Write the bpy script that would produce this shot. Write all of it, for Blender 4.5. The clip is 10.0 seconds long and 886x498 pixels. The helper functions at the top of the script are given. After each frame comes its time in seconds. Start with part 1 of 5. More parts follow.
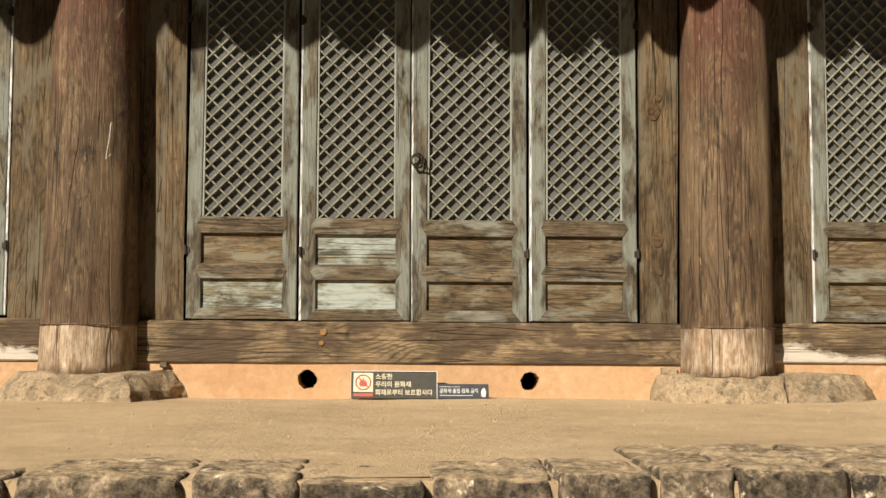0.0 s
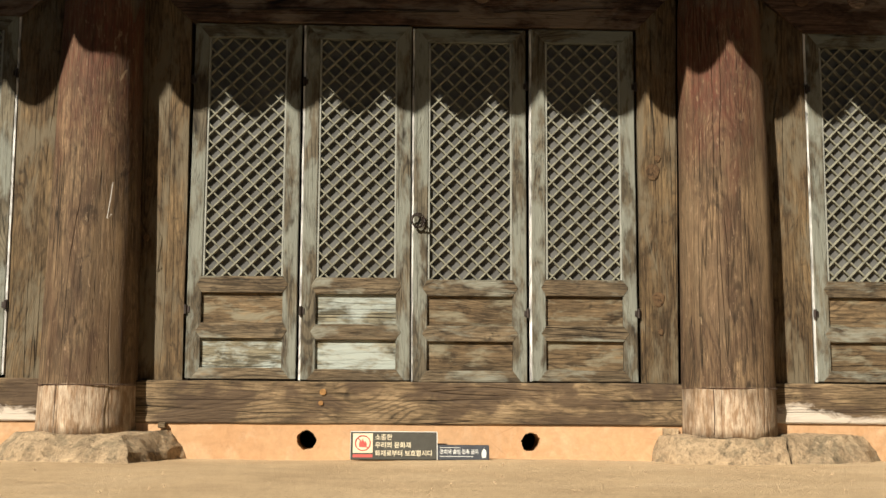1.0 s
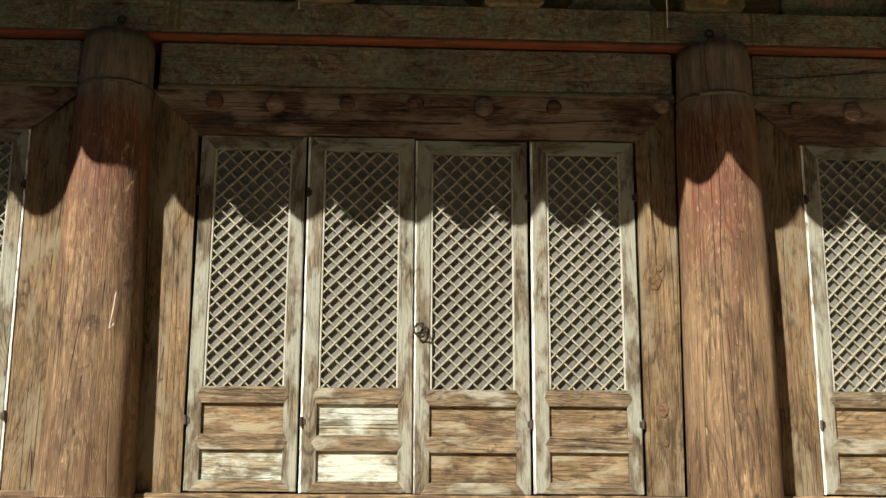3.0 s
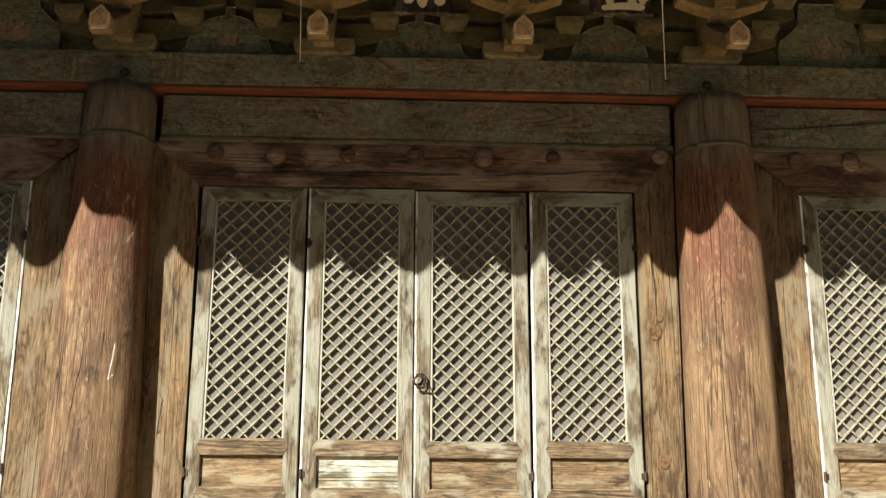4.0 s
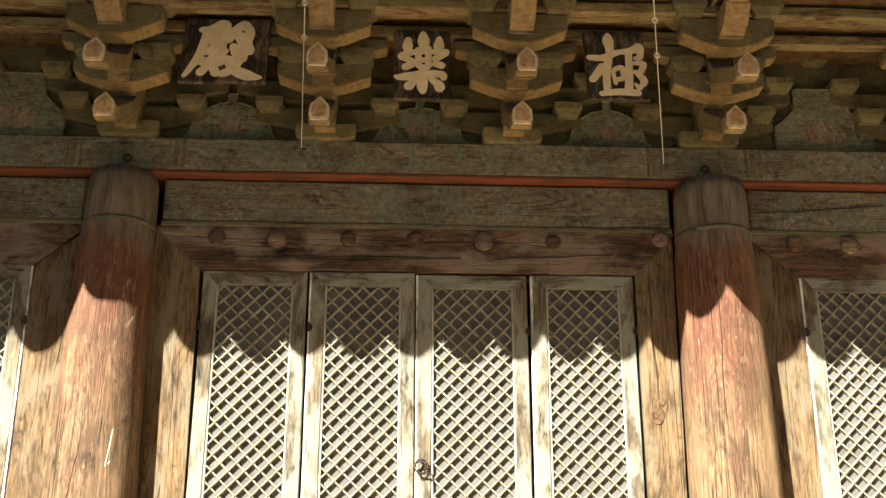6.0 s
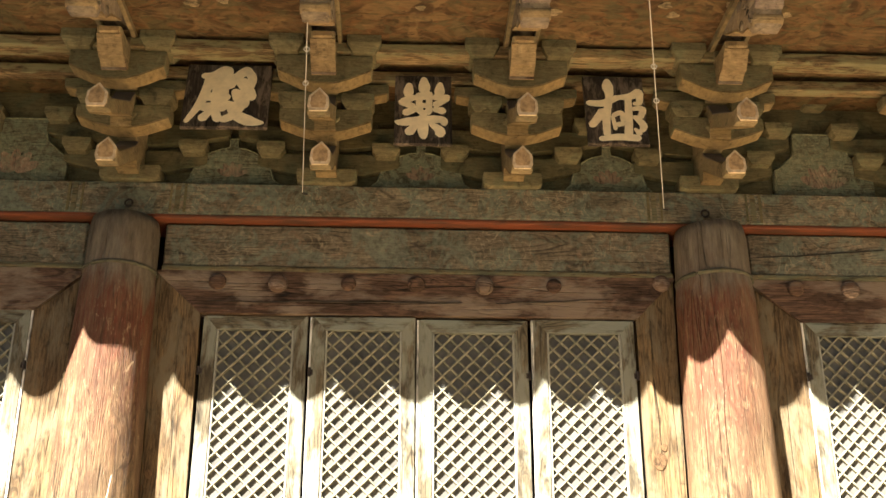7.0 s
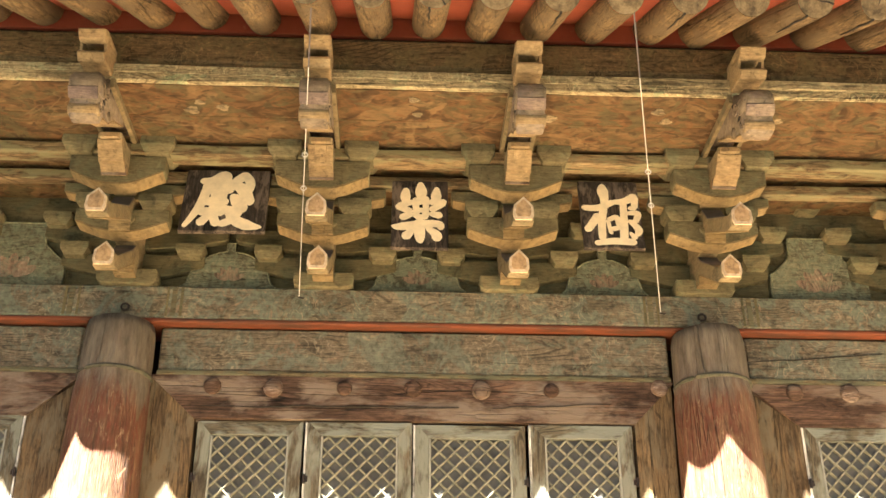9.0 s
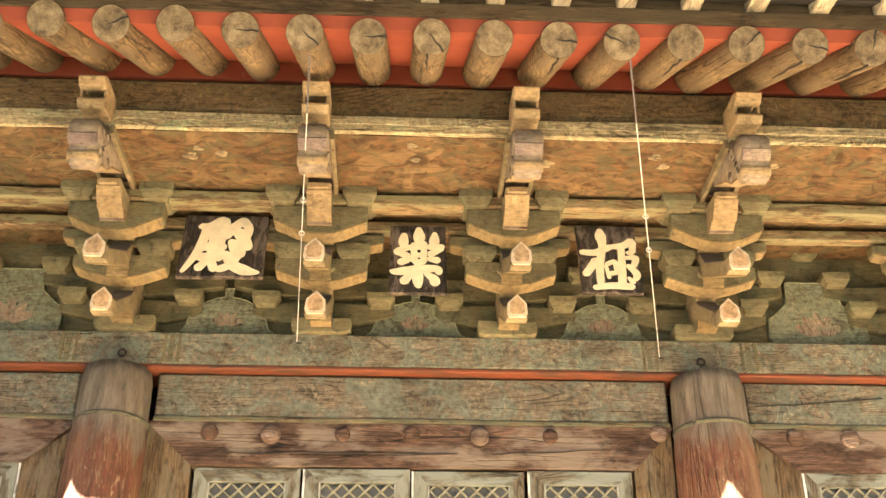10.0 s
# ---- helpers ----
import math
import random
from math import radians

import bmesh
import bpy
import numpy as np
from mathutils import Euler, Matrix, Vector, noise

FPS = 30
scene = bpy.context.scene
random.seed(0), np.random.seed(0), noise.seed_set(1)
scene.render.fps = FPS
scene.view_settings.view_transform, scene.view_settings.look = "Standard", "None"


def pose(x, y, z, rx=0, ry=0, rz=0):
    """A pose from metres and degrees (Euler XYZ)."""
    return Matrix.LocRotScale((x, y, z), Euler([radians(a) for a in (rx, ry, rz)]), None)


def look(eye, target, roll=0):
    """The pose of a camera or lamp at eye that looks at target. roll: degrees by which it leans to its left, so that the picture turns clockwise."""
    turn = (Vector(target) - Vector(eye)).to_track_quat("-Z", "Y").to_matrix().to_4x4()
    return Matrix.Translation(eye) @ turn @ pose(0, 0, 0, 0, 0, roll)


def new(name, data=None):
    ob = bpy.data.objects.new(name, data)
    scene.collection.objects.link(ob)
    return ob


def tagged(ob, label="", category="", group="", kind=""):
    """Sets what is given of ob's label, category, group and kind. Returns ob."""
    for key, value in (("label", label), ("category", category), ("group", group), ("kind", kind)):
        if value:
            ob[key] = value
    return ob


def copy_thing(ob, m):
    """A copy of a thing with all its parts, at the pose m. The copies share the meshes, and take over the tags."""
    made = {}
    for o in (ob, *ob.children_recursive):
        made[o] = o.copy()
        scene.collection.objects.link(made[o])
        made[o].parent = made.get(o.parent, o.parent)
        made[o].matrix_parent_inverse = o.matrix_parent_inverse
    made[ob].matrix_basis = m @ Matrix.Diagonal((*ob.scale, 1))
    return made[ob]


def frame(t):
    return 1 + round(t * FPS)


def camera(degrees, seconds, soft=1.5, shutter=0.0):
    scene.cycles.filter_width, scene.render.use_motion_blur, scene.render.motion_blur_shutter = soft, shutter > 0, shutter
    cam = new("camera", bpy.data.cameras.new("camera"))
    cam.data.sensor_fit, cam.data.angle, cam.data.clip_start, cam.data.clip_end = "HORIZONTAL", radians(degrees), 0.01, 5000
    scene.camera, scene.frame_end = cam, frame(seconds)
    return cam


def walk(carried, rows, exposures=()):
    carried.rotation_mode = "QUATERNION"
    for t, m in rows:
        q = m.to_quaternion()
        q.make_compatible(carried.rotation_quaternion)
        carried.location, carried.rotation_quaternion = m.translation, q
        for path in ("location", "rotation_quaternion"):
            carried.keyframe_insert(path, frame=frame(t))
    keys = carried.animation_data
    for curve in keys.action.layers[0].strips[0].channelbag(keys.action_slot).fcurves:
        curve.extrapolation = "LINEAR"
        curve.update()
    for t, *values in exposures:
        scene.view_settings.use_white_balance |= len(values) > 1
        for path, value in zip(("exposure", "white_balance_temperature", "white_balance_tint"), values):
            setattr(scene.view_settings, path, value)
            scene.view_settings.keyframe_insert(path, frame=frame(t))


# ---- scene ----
# ---------------- camera: stands on one spot and tilts up ----------------
EYE = (0.0, -6.2, 0.40)
cam = camera(43.61, 10.0)
TILT = [  # seconds, tilt, heading, lean
    (0.0, 94.621, -2.496, 0.375),
    (0.5, 96.441, -2.484, 0.438),
    (1.0, 97.698, -2.463, 0.395),
    (1.5, 99.08, -2.417, 0.4),
    (2.0, 100.501, -2.357, 0.409),
    (2.5, 101.955, -2.303, 0.428),
    (4.0, 105.975, -2.276, 0.33),
    (4.5, 107.176, -2.271, 0.286),
    (5.0, 108.219, -2.273, 0.278),
    (5.5, 109.196, -2.262, 0.2),
    (7.0, 112.603, -2.188, 0.177),
    (7.5, 113.636, -2.22, 0.186),
    (8.0, 114.842, -2.294, 0.134),
    (8.5, 116.311, -2.347, 0.093),
    (9.0, 117.975, -2.368, 0.081),
    (9.5, 119.345, -2.438, -0.002),
    (10.0, 120.299, -2.482, -0.086),
]


def eye_pose(p, y, r):
    return Matrix.Translation(EYE) @ Euler((0, 0, radians(y))).to_matrix().to_4x4() @ Euler((radians(p), 0, 0)).to_matrix().to_4x4() @ Euler((0, 0, radians(r))).to_matrix().to_4x4()


walk(cam, [(t, eye_pose(p, y, r)) for t, p, y, r in TILT],
     exposures=[(0.0, 0.72, 6500, 10), (1.0, 0.80, 6500, 10), (2.0, 1.15, 6500, 10), (2.5, 1.33, 6500, 10), (4.0, 1.82, 6500, 10), (4.5, 1.96, 6550, 10), (5.5, 2.42, 6600, 10),
                (7.0, 3.26, 6600, 10), (7.5, 3.5, 6600, 10), (8.5, 4.1, 6400, 10), (9.0, 4.46, 6250, 10), (10.0, 4.92, 6100, 10)])

# ---------------- light ----------------
SUN_SIDE, SUN_UP = radians(35), radians(33.8)   # sun stands to the viewer's left, in front of the hall
world = bpy.data.worlds.new("sky")
scene.world = world
world.use_nodes = True
wn = world.node_tree.nodes
sky = wn.new("ShaderNodeTexSky")
sky.sky_type, sky.sun_disc = 'NISHITA', False
sky.sun_elevation, sky.sun_rotation = SUN_UP, radians(180) + SUN_SIDE
world.node_tree.links.new(sky.outputs[0], wn["Background"].inputs[0])
wn["Background"].inputs[1].default_value = 0.0113
sun_data = bpy.data.lights.new("sun", 'SUN')
sun_data.energy, sun_data.angle, sun_data.color = 5.0, radians(0.45), (1.0, 0.912, 0.775)
sun = new("sun", sun_data)
toward = Vector((math.sin(SUN_SIDE) * math.cos(SUN_UP), math.cos(SUN_SIDE) * math.cos(SUN_UP), -math.sin(SUN_UP)))
sun.matrix_world = look((-8, -12, 9), Vector((-8, -12, 9)) + toward)


# ---------------- materials ----------------
class Nodes:
    """Short hand for building one node material."""

    def __init__(self, name, rough=0.8, metal=0.0):
        self.mat = bpy.data.materials.new(name)
        self.mat.use_nodes = True
        self.tree = self.mat.node_tree
        self.out = self.tree.nodes["Principled BSDF"]
        self.out.inputs["Roughness"].default_value = rough
        self.out.inputs["Metallic"].default_value = metal
        self.out.inputs["Specular IOR Level"].default_value = 0.25
        self.coord = self.add("ShaderNodeTexCoord").outputs["Object"]
        self.rand = self.add("ShaderNodeObjectInfo").outputs["Random"]

    def add(self, kind):
        return self.tree.nodes.new(kind)

    def link(self, a, b):
        self.tree.links.new(a, b)

    def put(self, socket, value):
        if isinstance(value, (int, float)):
            socket.default_value = value
        elif isinstance(value, tuple):
            socket.default_value = value if len(value) == len(socket.default_value) else (*value, 1)
        else:
            self.link(value, socket)

    def math(self, op, a, b=0.0, c=0.0):
        n = self.add("ShaderNodeMath")
        n.operation = op
        for s, v in zip(n.inputs, (a, b, c)):
            self.put(s, v)
        return n.outputs[0]

    def place(self, scale, shift=True):
        v = self.coord
        if shift:
            m = self.add("ShaderNodeVectorMath")
            m.operation = 'MULTIPLY'
            self.put(m.inputs[0], self.rand)
            m.inputs[1].default_value = (13.7, 7.9, 21.3)
            a = self.add("ShaderNodeVectorMath")
            self.link(self.coord, a.inputs[0])
            self.link(m.outputs[0], a.inputs[1])
            v = a.outputs[0]
        p = self.add("ShaderNodeMapping")
        p.inputs["Scale"].default_value = scale
        self.link(v, p.inputs["Vector"])
        return p.outputs[0]

    def noise(self, scale, stretch=(1, 1, 1), detail=5.0, rough=0.6, warp=0.0, shift=True):
        n = self.add("ShaderNodeTexNoise")
        self.link(self.place(stretch, shift), n.inputs["Vector"])
        for k, v in (("Scale", scale), ("Detail", detail), ("Roughness", rough), ("Distortion", warp)):
            n.inputs[k].default_value = v
        return n.outputs["Fac"]

    def cells(self, scale, stretch=(1, 1, 1), feature='F1'):
        n = self.add("ShaderNodeTexVoronoi")
        n.feature = feature
        self.link(self.place(stretch), n.inputs["Vector"])
        n.inputs["Scale"].default_value = scale
        return n.outputs["Distance"]

    def ramp(self, value, *stops):
        n = self.add("ShaderNodeValToRGB")
        el = n.color_ramp.elements
        while len(el) < len(stops):
            el.new(0.5)
        for e, (at, c) in zip(el, stops):
            e.position = at
            e.color = (c, c, c, 1) if isinstance(c, (int, float)) else (*c, 1)
        self.put(n.inputs[0], value)
        return n.outputs[0]

    def mix(self, fac, a, b, how='MIX'):
        n = self.add("ShaderNodeMix")
        n.data_type, n.blend_type = 'RGBA', how
        self.put(n.inputs[0], fac)
        self.put(n.inputs[6], a)
        self.put(n.inputs[7], b)
        return n.outputs[2]

    def axis(self, k):
        n = self.add("ShaderNodeSeparateXYZ")
        self.link(self.coord, n.inputs[0])
        return n.outputs[k]

    def done(self, colour, height=None, depth=0.004, rough=None):
        self.put(self.out.inputs["Base Color"], colour)
        if rough is not None:
            self.put(self.out.inputs["Roughness"], rough)
        if height is not None:
            b = self.add("ShaderNodeBump")
            b.inputs["Strength"].default_value = 1.0
            b.inputs["Distance"].default_value = depth
            self.link(height, b.inputs["Height"])
            self.link(b.outputs[0], self.out.inputs["Normal"])
        return self.mat


def stretched(axis, much=14.0):
    return tuple(1.0 if a == axis else much for a in "xyz")


def grain(n, axis, c1, c2, cracks=0.5, fibres=1.0):
    """Grain colour and relief of old timber: fine fibres, wavy year rings, blotches and drying cracks."""
    tone = n.noise(2.2, stretched(axis, 4.0), 6, 0.62, 0.4)
    fibre = n.noise(11.0, stretched(axis, 16.0), 4, 0.65, 0.1)
    both = n.math('ADD', n.math('MULTIPLY', tone, 0.55), n.math('MULTIPLY', fibre, 0.45))
    mid = tuple((p + q) / 2 for p, q in zip(c1, c2))
    low, top = tuple((p + q) / 2 for p, q in zip(c1, mid)), tuple(p * 0.3 + q * 0.7 for p, q in zip(mid, c2))
    col = n.ramp(both, (0.36, c1), (0.45, low), (0.53, mid), (0.64, top))
    blot = n.noise(1.7, stretched(axis, 1.5), 7, 0.66, 0.5)
    col = n.mix(1.0, col, n.ramp(blot, (0.28, 0.42), (0.42, 0.82), (0.54, 1.06), (0.7, 1.45)), 'MULTIPLY')
    grime = n.noise(5.5, stretched(axis, 2.2), 8, 0.74, 1.1)
    col = n.mix(1.0, col, n.ramp(grime, (0.34, 0.42), (0.46, 1.0), (0.60, 1.0), (0.70, 1.3)), 'MULTIPLY')
    # year rings as nested lines, and hair cracks that follow the fibre
    flow = n.noise(0.8, stretched(axis, 5.5), 2, 0.4, 0.4)
    ring = n.math('SINE', n.math('MULTIPLY', flow, 150.0))
    where = n.ramp(n.noise(2.4, stretched(axis, 2.0), 3, 0.5), (0.4, 0.2), (0.6, 0.95))
    col = n.mix(where, col, n.mix(1.0, col, n.ramp(ring, (0.2, 1.0), (0.95, 0.45)), 'MULTIPLY'))
    hair = n.noise(2.6, stretched(axis, 24.0), 3, 0.55, 0.35)
    thin = n.ramp(n.math('ABSOLUTE', n.math('SUBTRACT', hair, 0.47)), (0.0, 0.55), (0.028, 1.0))
    col = n.mix(1.0, col, thin, 'MULTIPLY')
    both = n.math('ADD', n.math('ADD', both, n.math('MULTIPLY', thin, 0.5)), n.math('MULTIPLY', ring, -0.06))
    fine = n.noise(6.0, stretched(axis, 12.0), 6, 0.75)
    col = n.mix(1.0, col, n.ramp(fine, (0.34, 1 - 0.48 * fibres), (0.5, 1.0), (0.66, 1 + 0.42 * fibres)), 'MULTIPLY')
    both = n.math('ADD', both, n.math('MULTIPLY', fine, 0.35))
    split = n.noise(1.0, tuple(0.22 if a == axis else 8.5 for a in "xyz"), 2, 0.5, 0.12)
    line = n.ramp(n.math('ABSOLUTE', n.math('SUBTRACT', split, 0.5)), (0.0, 0.0), (0.005, 1.0))
    some = n.ramp(n.noise(1.9, (1, 1, 1), 2, 0.5), (0.56 - 0.2 * cracks, 0.0), (0.62 - 0.2 * cracks, 1.0))
    line = n.mix(some, (1, 1, 1), line)
    col = n.mix(1.0, col, n.mix(0.9, (1, 1, 1), line), 'MULTIPLY')
    return col, n.math('MULTIPLY', both, line)


def timber(name, axis, c1, c2, weather=None, amount=0.5, cracks=0.5, rough=0.8, depth=0.006, wscale=3.0, fibres=1.0):
    n = Nodes(name, rough)
    col, h = grain(n, axis, c1, c2, cracks, fibres)
    if weather:
        w = n.noise(wscale, stretched(axis, 3.0), 6, 0.65, 0.3)
        col = n.mix(n.ramp(w, (0.58 - amount * 0.25, 0.0), (0.70 - amount * 0.25, 0.9)), col, weather)
    return n.done(col, h, depth)


def old_paint(name, axis, c1, c2, spots, scale=7.0, amount=0.8, depth=0.004, thin=1.0):
    """Timber that keeps faded remains of painted ornament in several colours."""
    n = Nodes(name, 0.82)
    col, h = grain(n, axis, c1, c2, 0.4, 0.4)
    for k, (c, lo) in enumerate(spots):
        p = n.noise(scale * (1 + 0.55 * k), (1, 1, 1), 8, 0.72, 1.2 + 0.7 * k)
        col = n.mix(n.ramp(p, (lo, 0.0), (lo + 0.07, amount * (0.9 - 0.1 * k))), col, c)
    curl = n.noise(scale * 1.4, (1, 1, 1), 1.5, 0.5, 2.6)
    line = n.ramp(n.math('ABSOLUTE', n.math('SUBTRACT', curl, 0.5)), (0.0, 1.0), (0.022, 0.0))
    some = n.ramp(n.noise(scale * 0.5, (1, 1, 1), 2, 0.5), (0.46, 0.0), (0.56, 0.55))
    col = n.mix(n.math('MULTIPLY', line, some), col, tuple(min(1, q * 1.5) for q in c2))
    rub = n.noise(34.0, (1, 1, 1), 6, 0.75)
    col = n.mix(1.0, col, n.ramp(rub, (0.32, 0.55), (0.5, 1.0), (0.68, 1.35)), 'MULTIPLY')
    return n.done(col, n.math('ADD', h, n.math('MULTIPLY', rub, 0.3)), depth)


def faded(name, base, pale, dark, tinge, scale=5.0, rough=0.85):
    """Old bare or thinly painted wood, smooth to the eye: broad stains, a faint tinge, small chips and grime."""
    n = Nodes(name, rough)
    broad = n.noise(scale * 0.5, (1, 1, 1), 5, 0.6, 0.5)
    col = n.ramp(broad, (0.30, dark), (0.47, base), (0.56, base), (0.70, pale))
    t = n.noise(scale * 1.1, (1, 1, 1), 6, 0.66, 0.9)
    col = n.mix(n.ramp(t, (0.50, 0.0), (0.62, 0.6)), col, tinge)
    chip = n.noise(scale * 5.0, (1, 1, 1), 6, 0.7, 0.3)
    col = n.mix(1.0, col, n.ramp(chip, (0.30, 0.66), (0.45, 1.0), (0.58, 1.0), (0.70, 1.28)), 'MULTIPLY')
    grime = n.noise(scale * 1.9, (1, 1, 1), 8, 0.74, 0.7)
    col = n.mix(1.0, col, n.ramp(grime, (0.34, 0.50), (0.45, 0.95), (0.58, 1.0), (0.68, 1.30)), 'MULTIPLY')
    run = n.noise(scale * 3.0, (1, 1, 7.0), 5, 0.7, 0.2)
    col = n.mix(1.0, col, n.ramp(run, (0.36, 0.74), (0.5, 1.0), (0.64, 1.18)), 'MULTIPLY')
    return n.done(col, n.math('ADD', chip, grime), 0.004)


M_POST = timber("weathered_post_wood", 'z', (0.061, 0.038, 0.019), (0.170, 0.117, 0.059), (0.133, 0.109, 0.070), 0.4, 0.8)
M_DOOR_V = timber("weathered_door_stile", 'z', (0.067, 0.051, 0.032), (0.166, 0.145, 0.099), (0.193, 0.202, 0.168), 0.55, 0.2, fibres=0.35)
M_DOOR_TOP = timber("weathered_top_rail", 'x', (0.065, 0.052, 0.033), (0.161, 0.146, 0.103), (0.187, 0.204, 0.176), 0.55, 0.2, fibres=0.35)
M_DOOR_H = timber("weathered_door_rail", 'x', (0.077, 0.053, 0.030), (0.195, 0.153, 0.095), (0.213, 0.213, 0.169), 0.25, 0.35)
M_PANEL_BROWN = timber("bare_door_panel", 'x', (0.099, 0.066, 0.035), (0.179, 0.130, 0.072), (0.197, 0.178, 0.123), 0.28, 0.3, wscale=4.0)
M_PANEL_PALE = timber("pale_door_panel", 'x', (0.134, 0.116, 0.074), (0.255, 0.236, 0.166), (0.345, 0.384, 0.348), 0.65, 0.3, wscale=3.0)
M_EDGE = timber("lit_stile_edge", 'z', (0.510, 0.505, 0.468), (0.697, 0.696, 0.666), None, 0.4, 0.2)
M_HEADER = timber("dark_header_wood", 'x', (0.046, 0.025, 0.016), (0.141, 0.084, 0.056), (0.180, 0.140, 0.107), 0.40, 0.9, wscale=2.0)
M_OCHRE = faded("bare_ochre_wood", (0.220, 0.156, 0.073), (0.296, 0.218, 0.115), (0.140, 0.098, 0.047), (0.172, 0.129, 0.067))
M_CARVED = faded("greyed_carved_wood", (0.221, 0.171, 0.117), (0.324, 0.257, 0.176), (0.131, 0.099, 0.072), (0.184, 0.149, 0.131), 9.0)
M_BUFF = faded("pale_buff_wood", (0.275, 0.195, 0.102), (0.353, 0.265, 0.152), (0.176, 0.122, 0.064), (0.237, 0.160, 0.084), 8.0)
M_PURPLE = faded("faded_purple_paint", (0.155, 0.115, 0.098), (0.26, 0.20, 0.145), (0.095, 0.068, 0.062), (0.135, 0.098, 0.092), 10.0)
M_RAFTER = timber("round_rafter_wood", 'y', (0.099, 0.063, 0.030), (0.250, 0.175, 0.089), (0.130, 0.092, 0.052), 0.5, 0.8)
M_BUYEON = timber("square_rafter_wood", 'y', (0.282, 0.218, 0.132), (0.510, 0.436, 0.300), (0.352, 0.297, 0.216), 0.4, 0.4)
M_EAVEBOARD = timber("dark_eave_board", 'x', (0.085, 0.052, 0.026), (0.178, 0.118, 0.059), (0.111, 0.076, 0.040), 0.5, 0.6)
M_PLATE = old_paint("plate_beam_paint", 'x', (0.099, 0.082, 0.054), (0.222, 0.183, 0.128),
                    [((0.116, 0.137, 0.106), 0.47), ((0.232, 0.157, 0.104), 0.57), ((0.064, 0.069, 0.050), 0.58), ((0.276, 0.254, 0.178), 0.62)], 6.0)
M_TIE = old_paint("tie_beam_paint", 'x', (0.086, 0.069, 0.047), (0.196, 0.162, 0.113),
                  [((0.106, 0.123, 0.095), 0.48), ((0.171, 0.115, 0.077), 0.57), ((0.061, 0.063, 0.045), 0.60)], 4.5)
M_GREEN = faded("bracket_green_paint", (0.148, 0.124, 0.067), (0.210, 0.175, 0.095), (0.078, 0.066, 0.036), (0.128, 0.131, 0.074), 6.0)
M_ARM = faded("bracket_arm_paint", (0.204, 0.156, 0.085), (0.285, 0.219, 0.124), (0.114, 0.087, 0.049), (0.157, 0.140, 0.079), 6.0)
M_WALLBOARD = faded("bracket_wall_paint", (0.112, 0.094, 0.048), (0.165, 0.134, 0.070), (0.058, 0.052, 0.030), (0.088, 0.096, 0.056), 4.0)
M_PICTURE = old_paint("painted_panel", 'x', (0.115, 0.112, 0.070), (0.20, 0.19, 0.125),
                      [((0.155, 0.172, 0.118), 0.47), ((0.24, 0.165, 0.10), 0.60), ((0.080, 0.090, 0.064), 0.58), ((0.28, 0.265, 0.19), 0.62)], 11.0)
M_LEDGE = timber("pale_ledge_wood", 'x', (0.105, 0.062, 0.030), (0.315, 0.230, 0.118), (0.205, 0.185, 0.098), 0.45, 0.7, wscale=5.0)


def soffit_paint():
    """Soffit boards with brushed clouds and flowers, faded to brown, olive and ochre."""
    n = Nodes("soffit_paint", 0.85)
    cloud = n.noise(2.6, (1, 1.6, 1), 3, 0.5, 2.4)
    col = n.ramp(cloud, (0.34, (0.048, 0.026, 0.011)), (0.46, (0.100, 0.055, 0.023)), (0.54, (0.076, 0.052, 0.022)), (0.64, (0.125, 0.074, 0.033)))
    for k, (c, lo, sc) in enumerate((((0.170, 0.107, 0.049), 0.58, 3.4), ((0.070, 0.060, 0.028), 0.55, 2.8), ((0.120, 0.058, 0.022), 0.60, 4.4), ((0.036, 0.021, 0.010), 0.58, 5.0))):
        w = n.noise(sc, (1, 1.5, 1), 2, 0.5, 1.6 + 0.5 * k)
        col = n.mix(n.ramp(w, (lo, 0.0), (lo + 0.06, 0.65)), col, c)
    curl = n.noise(3.0, (1, 1.3, 1), 1.0, 0.5, 2.0)
    line = n.ramp(n.math('ABSOLUTE', n.math('SUBTRACT', curl, 0.52)), (0.0, 0.3), (0.05, 0.0))
    some = n.ramp(n.noise(2.0, (1, 1, 1), 2, 0.5), (0.48, 0.0), (0.56, 0.9))
    col = n.mix(n.math('MULTIPLY', line, some), col, (0.240, 0.163, 0.085))
    rub = n.noise(15.0, (0.7, 1.2, 1), 6, 0.7)
    col = n.mix(1.0, col, n.ramp(rub, (0.32, 0.72), (0.5, 1.0), (0.68, 1.25)), 'MULTIPLY')
    return n.done(col, rub, 0.003)


M_SOFFIT = soffit_paint()


def red_strip():
    n = Nodes("red_painted_strip", 0.7)
    w = n.noise(3.0, stretched('x', 5.0), 6, 0.7)
    col = n.mix(n.ramp(w, (0.42, 0.0), (0.62, 0.85)), (0.150, 0.042, 0.018), (0.05, 0.028, 0.018))
    return n.done(col, w, 0.003)


def orange_plaster():
    n = Nodes("orange_eave_plaster", 0.85)
    w = n.noise(2.4, (1, 1, 1), 6, 0.65, 0.4)
    s = n.noise(14.0, (1, 1, 1), 5, 0.7)
    col = n.ramp(w, (0.3, (0.17, 0.036, 0.019)), (0.7, (0.235, 0.056, 0.027)))
    col = n.mix(n.ramp(s, (0.62, 0.0), (0.72, 0.4)), col, (0.28, 0.12, 0.06))
    return n.done(col, s, 0.004)


